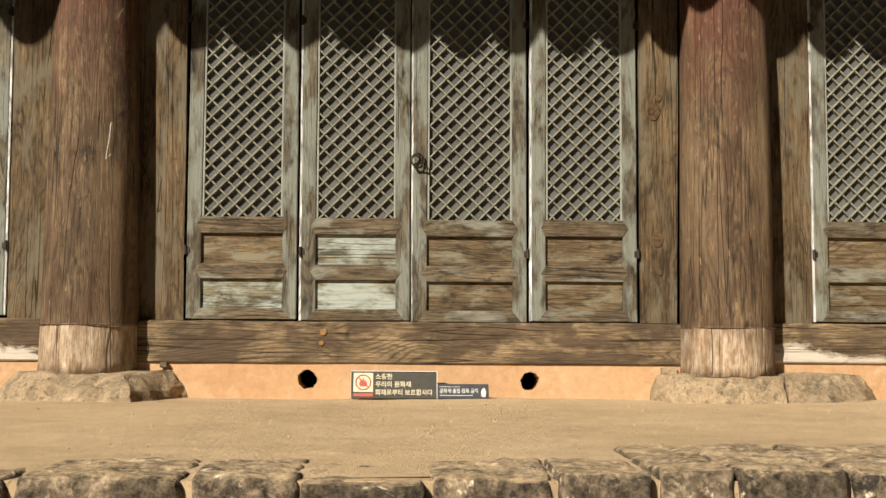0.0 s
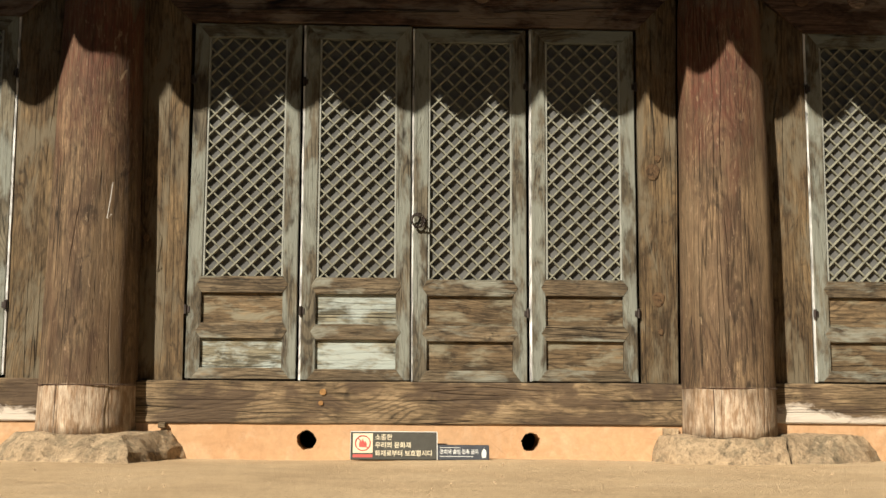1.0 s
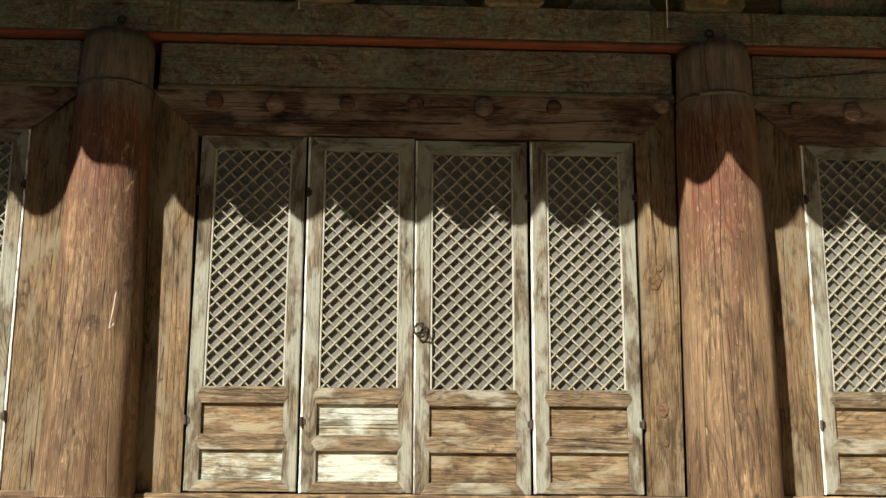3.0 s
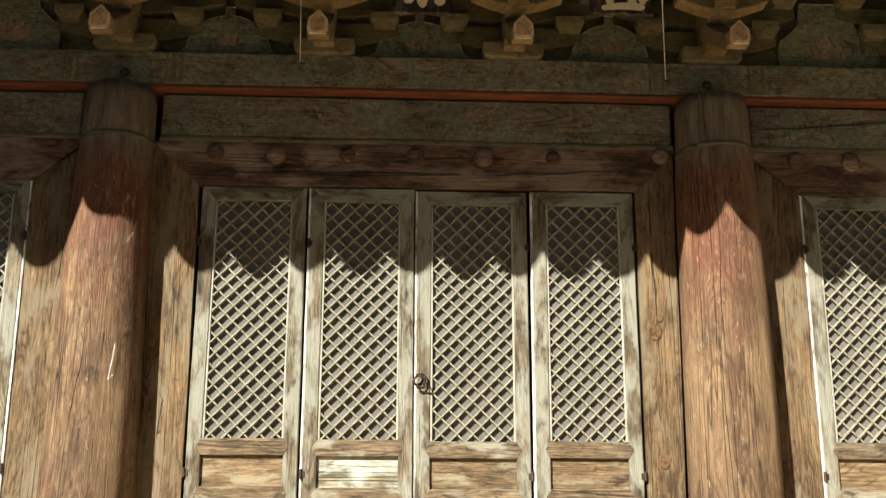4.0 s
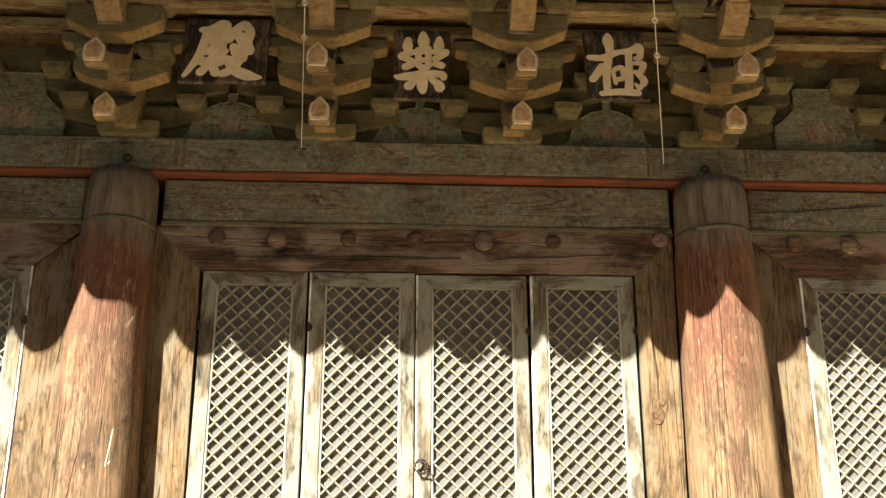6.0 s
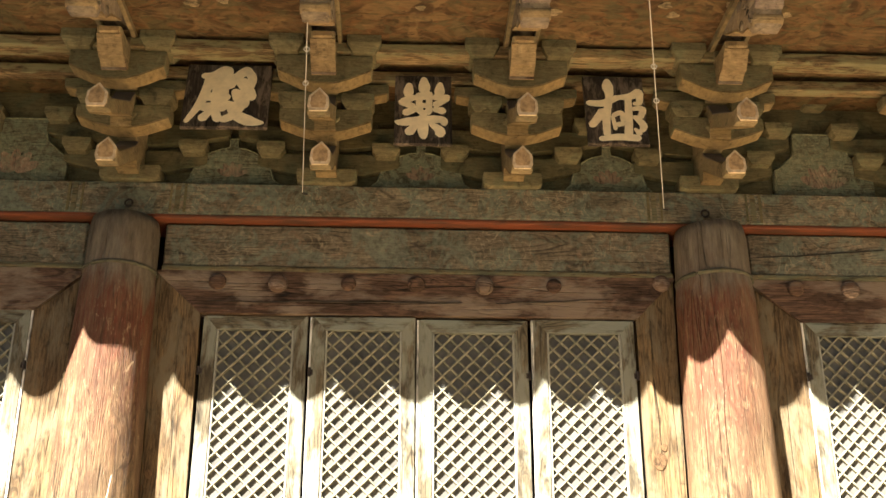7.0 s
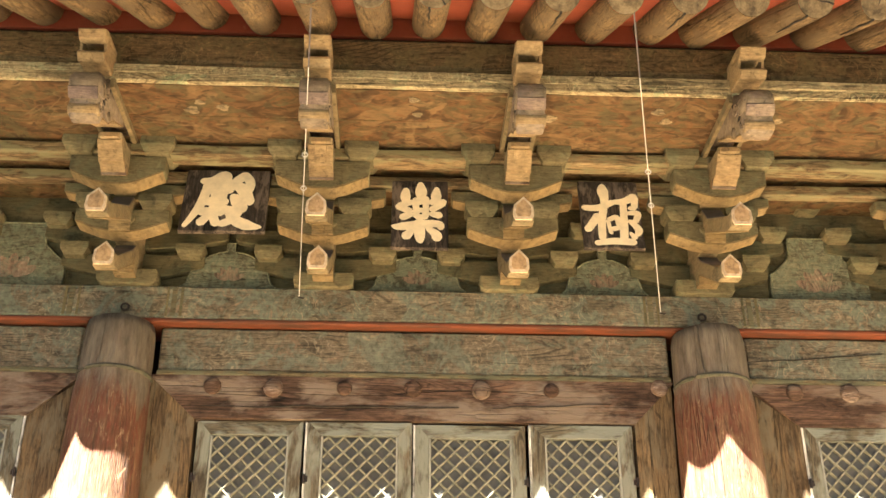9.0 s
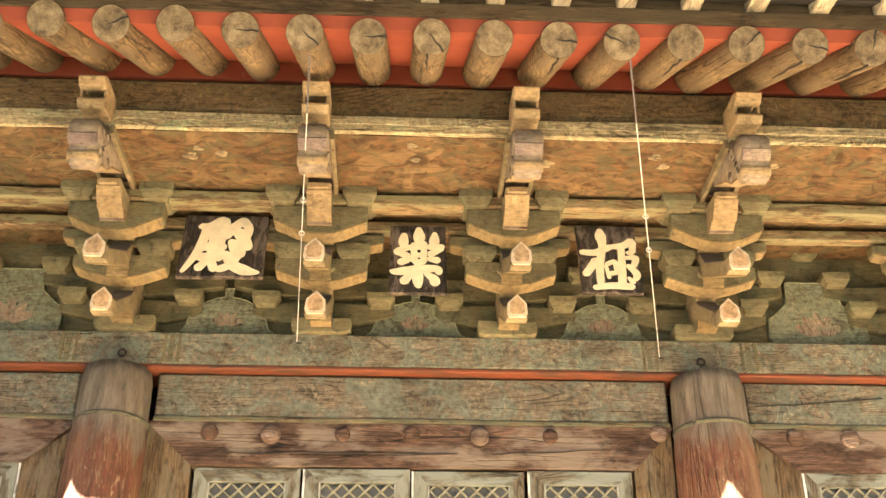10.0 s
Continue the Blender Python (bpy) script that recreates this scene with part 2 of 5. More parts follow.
def clay_plaster():
    n = Nodes("clay_wall_plaster", 0.9)
    w = n.noise(1.6, (1, 1, 1), 6, 0.6, 0.3)
    s = n.noise(30.0, (1, 1, 1), 6, 0.7)
    crack = n.ramp(n.cells(2.3, (1, 1, 1), 'DISTANCE_TO_EDGE'), (0.0, 0.0), (0.006, 1.0))
    some = n.ramp(n.noise(1.3), (0.52, 0.0), (0.58, 1.0))
    col = n.ramp(w, (0.3, (0.41, 0.240, 0.122)), (0.7, (0.50, 0.312, 0.171)))
    col = n.mix(n.ramp(n.noise(6.0, (1, 1, 1), 7, 0.7, 0.8), (0.5, 0.0), (0.72, 0.55)), col, (0.58, 0.42, 0.27))
    col = n.mix(1.0, col, n.ramp(s, (0.3, 0.86), (0.7, 1.1)), 'MULTIPLY')
    col = n.mix(n.math('MULTIPLY', n.math('SUBTRACT', 1.0, crack), n.math('MULTIPLY', some, 0.4)), col, (0.22, 0.13, 0.07))
    return n.done(col, s, 0.004)


def packed_earth():
    n = Nodes("packed_earth", 0.95)
    w = n.noise(1.1, (1, 1.3, 1), 6, 0.62, 0.3, False)
    s = n.noise(40.0, (1, 1, 1), 6, 0.75, 0, False)
    p = n.noise(85.0, (1, 1, 1), 2, 0.5, 0, False)
    col = n.ramp(w, (0.28, (0.390, 0.280, 0.158)), (0.5, (0.492, 0.362, 0.212)), (0.72, (0.540, 0.408, 0.252)))
    col = n.mix(n.ramp(p, (0.645, 0.0), (0.68, 0.7)), col, (0.20, 0.125, 0.07))
    dust = n.noise(5.0, (1, 1, 1), 7, 0.7, 0.6, False)
    col = n.mix(1.0, col, n.ramp(dust, (0.3, 0.86), (0.7, 1.10)), 'MULTIPLY')
    col = n.mix(n.ramp(s, (0.4, 0.25), (0.6, 0.0)), col, (0.36, 0.25, 0.15))
    return n.done(col, n.math('ADD', s, n.math('MULTIPLY', w, 2.0)), 0.01)


def rock_skin(name, c1, c2, moss):
    n = Nodes(name, 0.92)
    w = n.noise(4.0, (1, 1, 1), 7, 0.7, 0.5)
    s = n.noise(60.0, (1, 1, 1), 7, 0.8)
    m = n.noise(13.0, (1, 1, 1), 7, 0.72, 0.4)
    col = n.ramp(w, (0.32, c1), (0.68, c2))
    col = n.mix(n.ramp(n.noise(5.0, (1, 1, 1), 8, 0.75, 1.0), (0.52, 0.0), (0.62, 0.75)), col, moss)
    col = n.mix(1.0, col, n.ramp(m, (0.34, 0.68), (0.5, 1.0), (0.68, 1.15)), 'MULTIPLY')
    pits = n.ramp(n.noise(34.0, (1, 1, 1), 4, 0.6), (0.33, 0.6), (0.41, 1.0))
    col = n.mix(1.0, col, pits, 'MULTIPLY')
    col = n.mix(1.0, col, n.ramp(s, (0.36, 0.7), (0.5, 1.0), (0.64, 1.25)), 'MULTIPLY')
    return n.done(col, n.math('ADD', n.math('ADD', s, pits), n.math('MULTIPLY', m, 2.0)), 0.009)


def edge_rock():
    """Dark lichen-spotted stone; a sandy dust tone also paints the lit look of its upper side."""
    n = Nodes("platform_edge_stone", 0.93)
    w = n.noise(7.0, (1, 1, 1), 8, 0.75, 0.6)
    s = n.noise(24.0, (1, 1, 1), 8, 0.8)
    col = n.ramp(w, (0.33, (0.045, 0.036, 0.024)), (0.50, (0.135, 0.102, 0.066)), (0.66, (0.34, 0.255, 0.165)))
    spots = n.ramp(n.noise(15.0, (1, 1, 1), 5, 0.65, 0.5), (0.54, 0.0), (0.58, 1.0))
    zone = n.ramp(n.noise(2.2, (1, 1, 1), 3, 0.5), (0.44, 0.1), (0.58, 1.0))
    col = n.mix(n.math('MULTIPLY', spots, zone), col, (0.045, 0.038, 0.028))
    pale = n.ramp(n.noise(11.0, (1, 1, 1), 6, 0.7, 0.8), (0.60, 0.0), (0.65, 0.7))
    col = n.mix(pale, col, (0.70, 0.60, 0.46))
    col = n.mix(1.0, col, n.ramp(s, (0.38, 0.25), (0.5, 0.95), (0.62, 1.9)), 'MULTIPLY')
    # paler by upward normal: sand dust and the sunlit tops in one colour
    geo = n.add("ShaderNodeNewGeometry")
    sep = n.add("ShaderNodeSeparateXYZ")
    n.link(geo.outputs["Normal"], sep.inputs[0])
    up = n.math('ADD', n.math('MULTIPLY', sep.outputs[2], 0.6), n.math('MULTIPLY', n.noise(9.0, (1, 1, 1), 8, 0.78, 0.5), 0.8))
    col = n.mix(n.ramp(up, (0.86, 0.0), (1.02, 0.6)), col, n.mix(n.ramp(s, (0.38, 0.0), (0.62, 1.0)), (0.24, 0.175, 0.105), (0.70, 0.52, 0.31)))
    return n.done(col, n.math('ADD', s, n.math('MULTIPLY', w, 1.5)), 0.007)


def column_wood():
    """Bare weathered pine with worn red paint higher up and a paler, newer foot."""
    n = Nodes("column_wood", 0.75)
    col, h = grain(n, 'z', (0.058, 0.034, 0.018), (0.232, 0.156, 0.086), 0.8)
    stain = n.noise(1.3, (2.2, 2.2, 1), 7, 0.68, 0.9)
    col = n.mix(n.ramp(stain, (0.48, 0.0), (0.60, 0.7)), col, (0.066, 0.036, 0.020))
    worn = n.noise(0.9, (3.4, 3.4, 0.45), 6, 0.65, 0.2)
    col = n.mix(n.ramp(worn, (0.53, 0.0), (0.68, 0.4)), col, (0.27, 0.19, 0.11))
    z = n.axis(2)
    wob = n.math('MULTIPLY', n.math('SUBTRACT', n.noise(2.2, stretched('z', 3.0), 7, 0.7, 0.5), 0.5), 2.2)
    up = n.math('ADD', z, wob)
    red = n.ramp(n.math('MULTIPLY', up, 0.3), (0.42, 0.0), (0.66, 0.75), (0.75, 0.8), (0.80, 0.0))
    col = n.mix(n.math('MULTIPLY', red, n.ramp(n.noise(12.0, stretched('z', 5.0), 6, 0.7), (0.36, 1.0), (0.62, 0.25))), col, (0.118, 0.030, 0.018))
    chip = n.noise(9.0, stretched('z', 2.0), 8, 0.75, 0.6)
    col = n.mix(n.ramp(chip, (0.635, 0.0), (0.675, 0.6)), col, (0.36, 0.27, 0.17))
    scratch = n.noise(10.0, stretched('z', 5.0), 7, 0.8, 0.5)
    col = n.mix(n.ramp(scratch, (0.58, 0.0), (0.63, 0.55)), col, (0.30, 0.205, 0.130))
    nick = n.noise(13.0, stretched('z', 4.0), 6, 0.75, 0.3)
    col = n.mix(1.0, col, n.ramp(nick, (0.30, 0.5), (0.38, 1.0)), 'MULTIPLY')
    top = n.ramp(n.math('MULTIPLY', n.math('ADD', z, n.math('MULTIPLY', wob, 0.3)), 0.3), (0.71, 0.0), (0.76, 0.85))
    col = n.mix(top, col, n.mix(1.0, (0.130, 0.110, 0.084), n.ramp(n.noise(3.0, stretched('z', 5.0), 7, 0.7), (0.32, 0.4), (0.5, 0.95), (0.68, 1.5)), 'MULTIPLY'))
    foot = n.ramp(n.math('ADD', z, n.math('MULTIPLY', wob, 0.015)), (0.258, 1.0), (0.268, 0.0))
    col = n.mix(n.math('MULTIPLY', foot, n.ramp(n.noise(1.5, stretched('z', 1.6), 6, 0.65), (0.38, 0.25), (0.56, 0.85))), col, n.mix(n.ramp(n.noise(9.0, stretched('z', 4.0), 5, 0.7), (0.40, 0.0), (0.62, 1.0)), (0.30, 0.195, 0.115), (0.60, 0.49, 0.36)))
    return n.done(col, h, 0.007)


def sill_wood(name="sill_wood", lime=None):
    """Grey brown sill with dark patches; lime: the stretch along it that carries a whitish splash."""
    n = Nodes(name, 0.8)
    col, h = grain(n, 'x', (0.105, 0.072, 0.038), (0.285, 0.205, 0.118), 0.6)
    p = n.noise(2.6, (1, 1, 1.6), 4, 0.55, 0.4)
    col = n.mix(n.ramp(p, (0.47, 0.0), (0.54, 0.75)), col, (0.065, 0.043, 0.027))
    if lime:
        x, z = n.axis(0), n.axis(2)
        far = n.math('MULTIPLY', n.math('ABSOLUTE', n.math('SUBTRACT', x, sum(lime) / 2)), 0.35 / (lime[1] - lime[0]))
        v = n.math('ADD', n.math('MULTIPLY', n.noise(5.0, (1, 1, 2.5), 7, 0.7, 0.4, False), 0.8), 0.20)
        v = n.math('SUBTRACT', v, n.math('ADD', far, n.math('MULTIPLY', z, 2.6)))
        col = n.mix(n.ramp(v, (0.28, 0.0), (0.40, 0.85)), col, (0.60, 0.53, 0.44))
    return n.done(col, h, 0.006)


def plain(name, c, rough=0.6, metal=0.0, vary=0.25, scale=12.0):
    n = Nodes(name, rough, metal)
    w = n.noise(scale, (1, 1, 1), 6, 0.65)
    lo, hi = tuple(v * (1 - vary) for v in c), tuple(min(1.0, v * (1 + vary)) for v in c)
    return n.done(n.ramp(w, (0.3, lo), (0.7, hi)), w, 0.002)


def rafter_end():
    """End grain: rings, grey weathering and one drying crack from the heart."""
    n = Nodes("rafter_end_grain", 0.9)
    x, z = n.axis(0), n.axis(2)
    r = n.math('SQRT', n.math('ADD', n.math('MULTIPLY', x, x), n.math('MULTIPLY', z, z)))
    ring = n.math('SINE', n.math('MULTIPLY', n.math('ADD', r, n.math('MULTIPLY', n.noise(9.0), 0.03)), 430.0))
    col = n.ramp(n.noise(14.0, (1, 1, 1), 6, 0.7), (0.34, (0.060, 0.042, 0.024)), (0.48, (0.150, 0.108, 0.060)), (0.66, (0.25, 0.188, 0.110)))
    col = n.mix(n.math('MULTIPLY_ADD', ring, 0.07, 0.08), col, (0.055, 0.038, 0.022))
    return n.done(col, n.noise(40.0, (1, 1, 1), 6, 0.7), 0.004)


M_RED, M_ORANGE, M_CLAY, M_EARTH = red_strip(), orange_plaster(), clay_plaster(), packed_earth()
M_ROCK = rock_skin("plinth_granite", (0.24, 0.178, 0.110), (0.46, 0.345, 0.215), (0.165, 0.135, 0.088))
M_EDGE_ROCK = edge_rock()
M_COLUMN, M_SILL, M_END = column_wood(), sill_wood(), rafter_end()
M_BAR = plain("lattice_bar_wood", (0.182, 0.178, 0.133), 0.8, 0, 0.45, 22.0)
M_BEAD = plain("bead_wood", (0.248, 0.252, 0.220), 0.8, 0, 0.3, 9.0)
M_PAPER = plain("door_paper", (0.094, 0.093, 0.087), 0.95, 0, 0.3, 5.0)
M_IRON = plain("dark_wrought_iron", (0.045, 0.035, 0.03), 0.55, 0.6, 0.4, 30.0)
M_WIRE = plain("pale_cord", (0.50, 0.47, 0.43), 0.6, 0, 0.1, 30.0)
M_WIRE_DARK = plain("dark_cord", (0.10, 0.085, 0.09), 0.6, 0, 0.2, 30.0)
M_TIP = plain("chalk_white_tip", (0.362, 0.235, 0.122), 0.85, 0, 0.45, 30.0)
M_TIP_EDGE = plain("white_tip_border", (0.50, 0.385, 0.255), 0.85, 0, 0.4, 26.0)
M_BLUE = plain("faded_slate_paint", (0.125, 0.100, 0.088), 0.8, 0, 0.3, 7.0)
M_GOLDLETTER = plain("cream_letter_paint", (0.80, 0.66, 0.44), 0.75, 0, 0.14, 14.0)
M_SIGN = plain("dark_grey_sign", (0.052, 0.050, 0.040), 0.45, 0, 0.15, 20.0)
M_SIGN_BLUE = plain("slate_blue_sign", (0.045, 0.050, 0.058), 0.45, 0, 0.15, 20.0)
M_SIGN_TEXT = plain("sign_cream_text", (0.55, 0.49, 0.35), 0.6, 0, 0.05)
M_SIGN_WHITE = plain("sign_white_text", (0.56, 0.56, 0.52), 0.6, 0, 0.05)
M_SIGN_RED = plain("sign_red_print", (0.42, 0.085, 0.07), 0.6, 0, 0.1)
M_RUST = plain("rusty_peg", (0.26, 0.14, 0.05), 0.8, 0, 0.4, 40.0)
M_TILE = plain("grey_roof_tile", (0.09, 0.09, 0.09), 0.8, 0, 0.2, 8.0)
# near-black, serves as painted shade in hollows and inside the hall
M_DARK = plain("near_black_fill", (0.03, 0.025, 0.02), 0.95, 0, 0.2, 4.0)
# unseen ground, darkened to limit light bounced under the eaves
M_YARD = plain("dark_yard", (0.062, 0.062, 0.048), 0.95, 0, 0.3, 3.0)


# ---------------- mesh helpers ----------------
def box(bm, x0, x1, y0, y1, z0, z1):
    v = [bm.verts.new(p) for p in ((x0, y0, z0), (x1, y0, z0), (x1, y1, z0), (x0, y1, z0), (x0, y0, z1), (x1, y0, z1), (x1, y1, z1), (x0, y1, z1))]
    for f in ((0, 3, 2, 1), (4, 5, 6, 7), (0, 1, 5, 4), (1, 2, 6, 5), (2, 3, 7, 6), (3, 0, 4, 7)):
        bm.faces.new([v[i] for i in f])
    return bm


def prism(bm, outline, a, b, axis):
    """Extrudes an outline along axis from a to b. Outline: (y, z) for 'x', (x, z) for 'y', (x, y) for 'z'."""
    def at(p, k):
        return {'x': (k, p[0], p[1]), 'y': (p[0], k, p[1]), 'z': (p[0], p[1], k)}[axis]
    one, two = [bm.verts.new(at(p, a)) for p in outline], [bm.verts.new(at(p, b)) for p in outline]
    bm.faces.new(one)
    bm.faces.new(two[::-1])
    n = len(outline)
    for i in range(n):
        bm.faces.new((one[i], two[i], two[(i + 1) % n], one[(i + 1) % n]))
    bmesh.ops.recalc_face_normals(bm, faces=bm.faces)
    return bm


def soften(bm, width=0.004, seg=1):
    bmesh.ops.bevel(bm, geom=list(bm.edges), offset=width, segments=seg, affect='EDGES', clamp_overlap=True)
    return bm


def beam(x0, x1, y0, y1, z0, z1, cut=0.0, amp=0.003, edge=0.006, seed=0.0):
    """A hewn timber with softened, slightly uneven edges; cut is the spacing of its rings along the longest side."""
    bm = box(bmesh.new(), x0, x1, y0, y1, z0, z1)
    soften(bm, edge, 1)
    size = (x1 - x0, y1 - y0, z1 - z0)
    k = size.index(max(size))
    if cut:
        no = Vector([1.0 if i == k else 0.0 for i in range(3)])
        lo = (x0, y0, z0)[k]
        for i in range(1, int(size[k] / cut)):
            co = Vector((x0, y0, z0))
            co[k] = lo + i * cut
            bmesh.ops.bisect_plane(bm, geom=bm.verts[:] + bm.edges[:] + bm.faces[:], plane_co=co, plane_no=no)
        rough_up(bm, amp, 2.3, seed)
    return bm


def rough_up(bm, amp, freq, seed=0.0):
    for v in bm.verts:
        v.co += noise.noise_vector(v.co * freq + Vector((seed, seed * 0.7, seed * 1.3))) * amp
    return bm


def tube(bm, points, radius, sides=8):
    rings = []
    for i, p in enumerate(points):
        p = Vector(p)
        d = (Vector(points[min(i + 1, len(points) - 1)]) - Vector(points[max(i - 1, 0)])).normalized()
        u = d.orthogonal().normalized()
        w = d.cross(u)
        rings.append([bm.verts.new(p + (u * math.cos(2 * math.pi * k / sides) + w * math.sin(2 * math.pi * k / sides)) * radius) for k in range(sides)])
    for a, b in zip(rings, rings[1:]):
        for k in range(sides):
            bm.faces.new((a[k], a[(k + 1) % sides], b[(k + 1) % sides], b[k]))
    bm.faces.new(rings[0][::-1])
    bm.faces.new(rings[-1])
    bmesh.ops.recalc_face_normals(bm, faces=bm.faces)
    return bm


def hoop(bm, centre, radius, wire, turn, n=24, arc=1.0):
    pts = [turn @ Vector((radius * math.cos(2 * math.pi * arc * i / n), 0, radius * math.sin(2 * math.pi * arc * i / n))) + Vector(centre) for i in range(n + 1)]
    return tube(bm, pts, wire, 6)


def disc(bm, cx, cz, r, y0, y1, n=20):
    return prism(bm, [(cx + r * math.cos(2 * math.pi * i / n), cz + r * math.sin(2 * math.pi * i / n)) for i in range(n)], y0, y1, 'y')


def boulder(x0, x1, y0, y1, z0, z1, amp, seed, cuts=9, power=5.0):
    """A roughly squared stone with rounded, broken edges."""
    bm = bmesh.new()
    bmesh.ops.create_cube(bm, size=2.0)
    bmesh.ops.subdivide_edges(bm, edges=bm.edges[:], cuts=cuts, use_grid_fill=True)
    c, h = Vector(((x0 + x1) / 2, (y0 + y1) / 2, (z0 + z1) / 2)), Vector(((x1 - x0) / 2, (y1 - y0) / 2, (z1 - z0) / 2))
    for v in bm.verts:
        q = v.co.copy()
        r = (abs(q.x) ** power + abs(q.y) ** power + abs(q.z) ** power) ** (1 / power)
        q = q / r
        p = Vector((q.x * h.x, q.y * h.y, q.z * h.z))
        s = Vector((seed * 3.1, seed * 1.7, seed * 2.3))
        p += noise.noise_vector(p * 4.0 + s) * amp + noise.noise_vector(p * 13.0 + s) * amp * 0.5 + noise.noise_vector(p * 31.0 + s) * amp * 0.3
        v.co = c + p
    return bm


def mesh_of(name, bm, mat, smooth=False):
    me = bpy.data.meshes.new(name)
    bm.to_mesh(me)
    bm.free()
    me.materials.append(mat)
    if smooth:
        me.polygons.foreach_set("use_smooth", [True] * len(me.polygons))
    return me


def part(name, bm, mat, parent, label="", smooth=False):
    ob = new(name, mesh_of(name, bm, mat, smooth))
    ob.parent = parent
    if label:
        tagged(ob, label)
    return ob


def thing(name, label, category, group="", kind="", at=(0, 0, 0)):
    ob = new(name)
    ob.location = at
    return tagged(ob, label, category, group, kind)


def solo(name, bm, mat, label, category, group="", kind="", smooth=False):
    return tagged(new(name, mesh_of(name, bm, mat, smooth)), label, category, group, kind)


def writing(body, size, mat, name, parent, matrix, thick=0.0, depth=0.002, align='LEFT', label="", width=None):
    """Lettering in the built-in font, as a mesh part."""
    cu = bpy.data.curves.new(name, 'FONT')
    cu.body, cu.size, cu.offset, cu.extrude, cu.align_x = body, size, thick, depth, align
    tmp = bpy.data.objects.new(name, cu)
    scene.collection.objects.link(tmp)
    bpy.context.view_layer.update()
    me = bpy.data.meshes.new_from_object(tmp.evaluated_get(bpy.context.evaluated_depsgraph_get()))
    wide = tmp.dimensions.x
    bpy.data.objects.remove(tmp)
    bpy.data.curves.remove(cu)
    me.materials.clear()
    me.materials.append(mat)
    ob = new(name, me)
    ob.parent = parent
    k = width / wide if width else 1.0
    ob.matrix_local = matrix @ Matrix.Diagonal((k, 1, 1, 1))
    if label:
        tagged(ob, label)
    return ob


GROUND = 0.07
# unseen dark ring added behind the eye to hold back low sky light
M_SKY_BLOCK = plain("dark_sky_block", (0.045, 0.055, 0.03), 0.95, 0, 0.5, 0.6)
bm = bmesh.new()
ridge = []
for i in range(97):
    a = math.pi * (1.0 + i / 96)
    r = 46 + 4 * noise.noise(Vector((i * 0.35, 0, 0)))
    h = 12 + 3.5 * noise.noise(Vector((i * 0.22, 5, 0))) + 1.5 * noise.noise(Vector((i * 1.1, 9, 0)))
    ridge.append([bm.verts.new((r * math.cos(a), r * math.sin(a), -1.2)), bm.verts.new(((r + 10) * math.cos(a), (r + 10) * math.sin(a), h)), bm.verts.new(((r + 60) * math.cos(a), (r + 60) * math.sin(a), h + 6))])
for a, b in zip(ridge, ridge[1:]):
    for k in (0, 1):
        bm.faces.new((a[k], b[k], b[k + 1], a[k + 1]))
solo("backdrop", bm, M_SKY_BLOCK, "unseen dark slope added to block low sky light", "woods", kind="structure")
# ---------------- ground and platform ----------------
bm = bmesh.new()
R = 400.0
v = [bm.verts.new(p) for p in ((-R, -R, -1.1), (R, -R, -1.1), (R, R, -1.1), (-R, R, -1.1))]
bm.faces.new(v)
solo("ground", bm, M_YARD, "wide unseen yard, coloured dark to limit bounced light", "ground", kind="structure")

bm = bmesh.new()
nx, ny = 120, 60
grid = []
for j in range(ny + 1):
    row = []
    for i in range(nx + 1):
        x, y = -3.10 + 12.1 * i / nx, -3.40 + 3.6 * j / ny
        fall = max(0.0, -2.95 - y)
        z = GROUND + 0.012 * noise.noise(Vector((x * 0.9, y * 1.3, 0))) + 0.004 * noise.noise(Vector((x * 6, y * 6, 3))) - fall * 0.05
        row.append(bm.verts.new((x, y, z)))
    grid.append(row)
for j in range(ny):
    for i in range(nx):
        bm.faces.new((grid[j][i], grid[j][i + 1], grid[j + 1][i + 1], grid[j + 1][i]))
box(bm, -3.10, 9, -3.2, 4.0, -1.1, 0.0)
platform = solo("pavement", bm, M_EARTH, "packed sandy earth terrace before the hall", "terrace", kind="structure", smooth=False)


# both unseen: dark ground cuts bounced light, the wall casts shade from the left
solo("ground", box(bmesh.new(), -6, -3.10, -3.2, 4.0, -1.1, 0.05), M_YARD, "unseen ground coloured dark to cut bounced light on the left", "ground", kind="structure")
solo("wall_side", beam(-3.30, -3.10, -3.30, -0.06, -0.02, 1.10, 0.3, 0.02, 0.03, 4.0), M_ROCK, "unseen low wall added to shade the terrace's left end", "wall", kind="structure")


# ---------------- columns and their stones ----------------
M_BAND = faded("column_band_paint", (0.080, 0.074, 0.050), (0.13, 0.115, 0.075), (0.045, 0.040, 0.028), (0.065, 0.072, 0.050), 9.0)


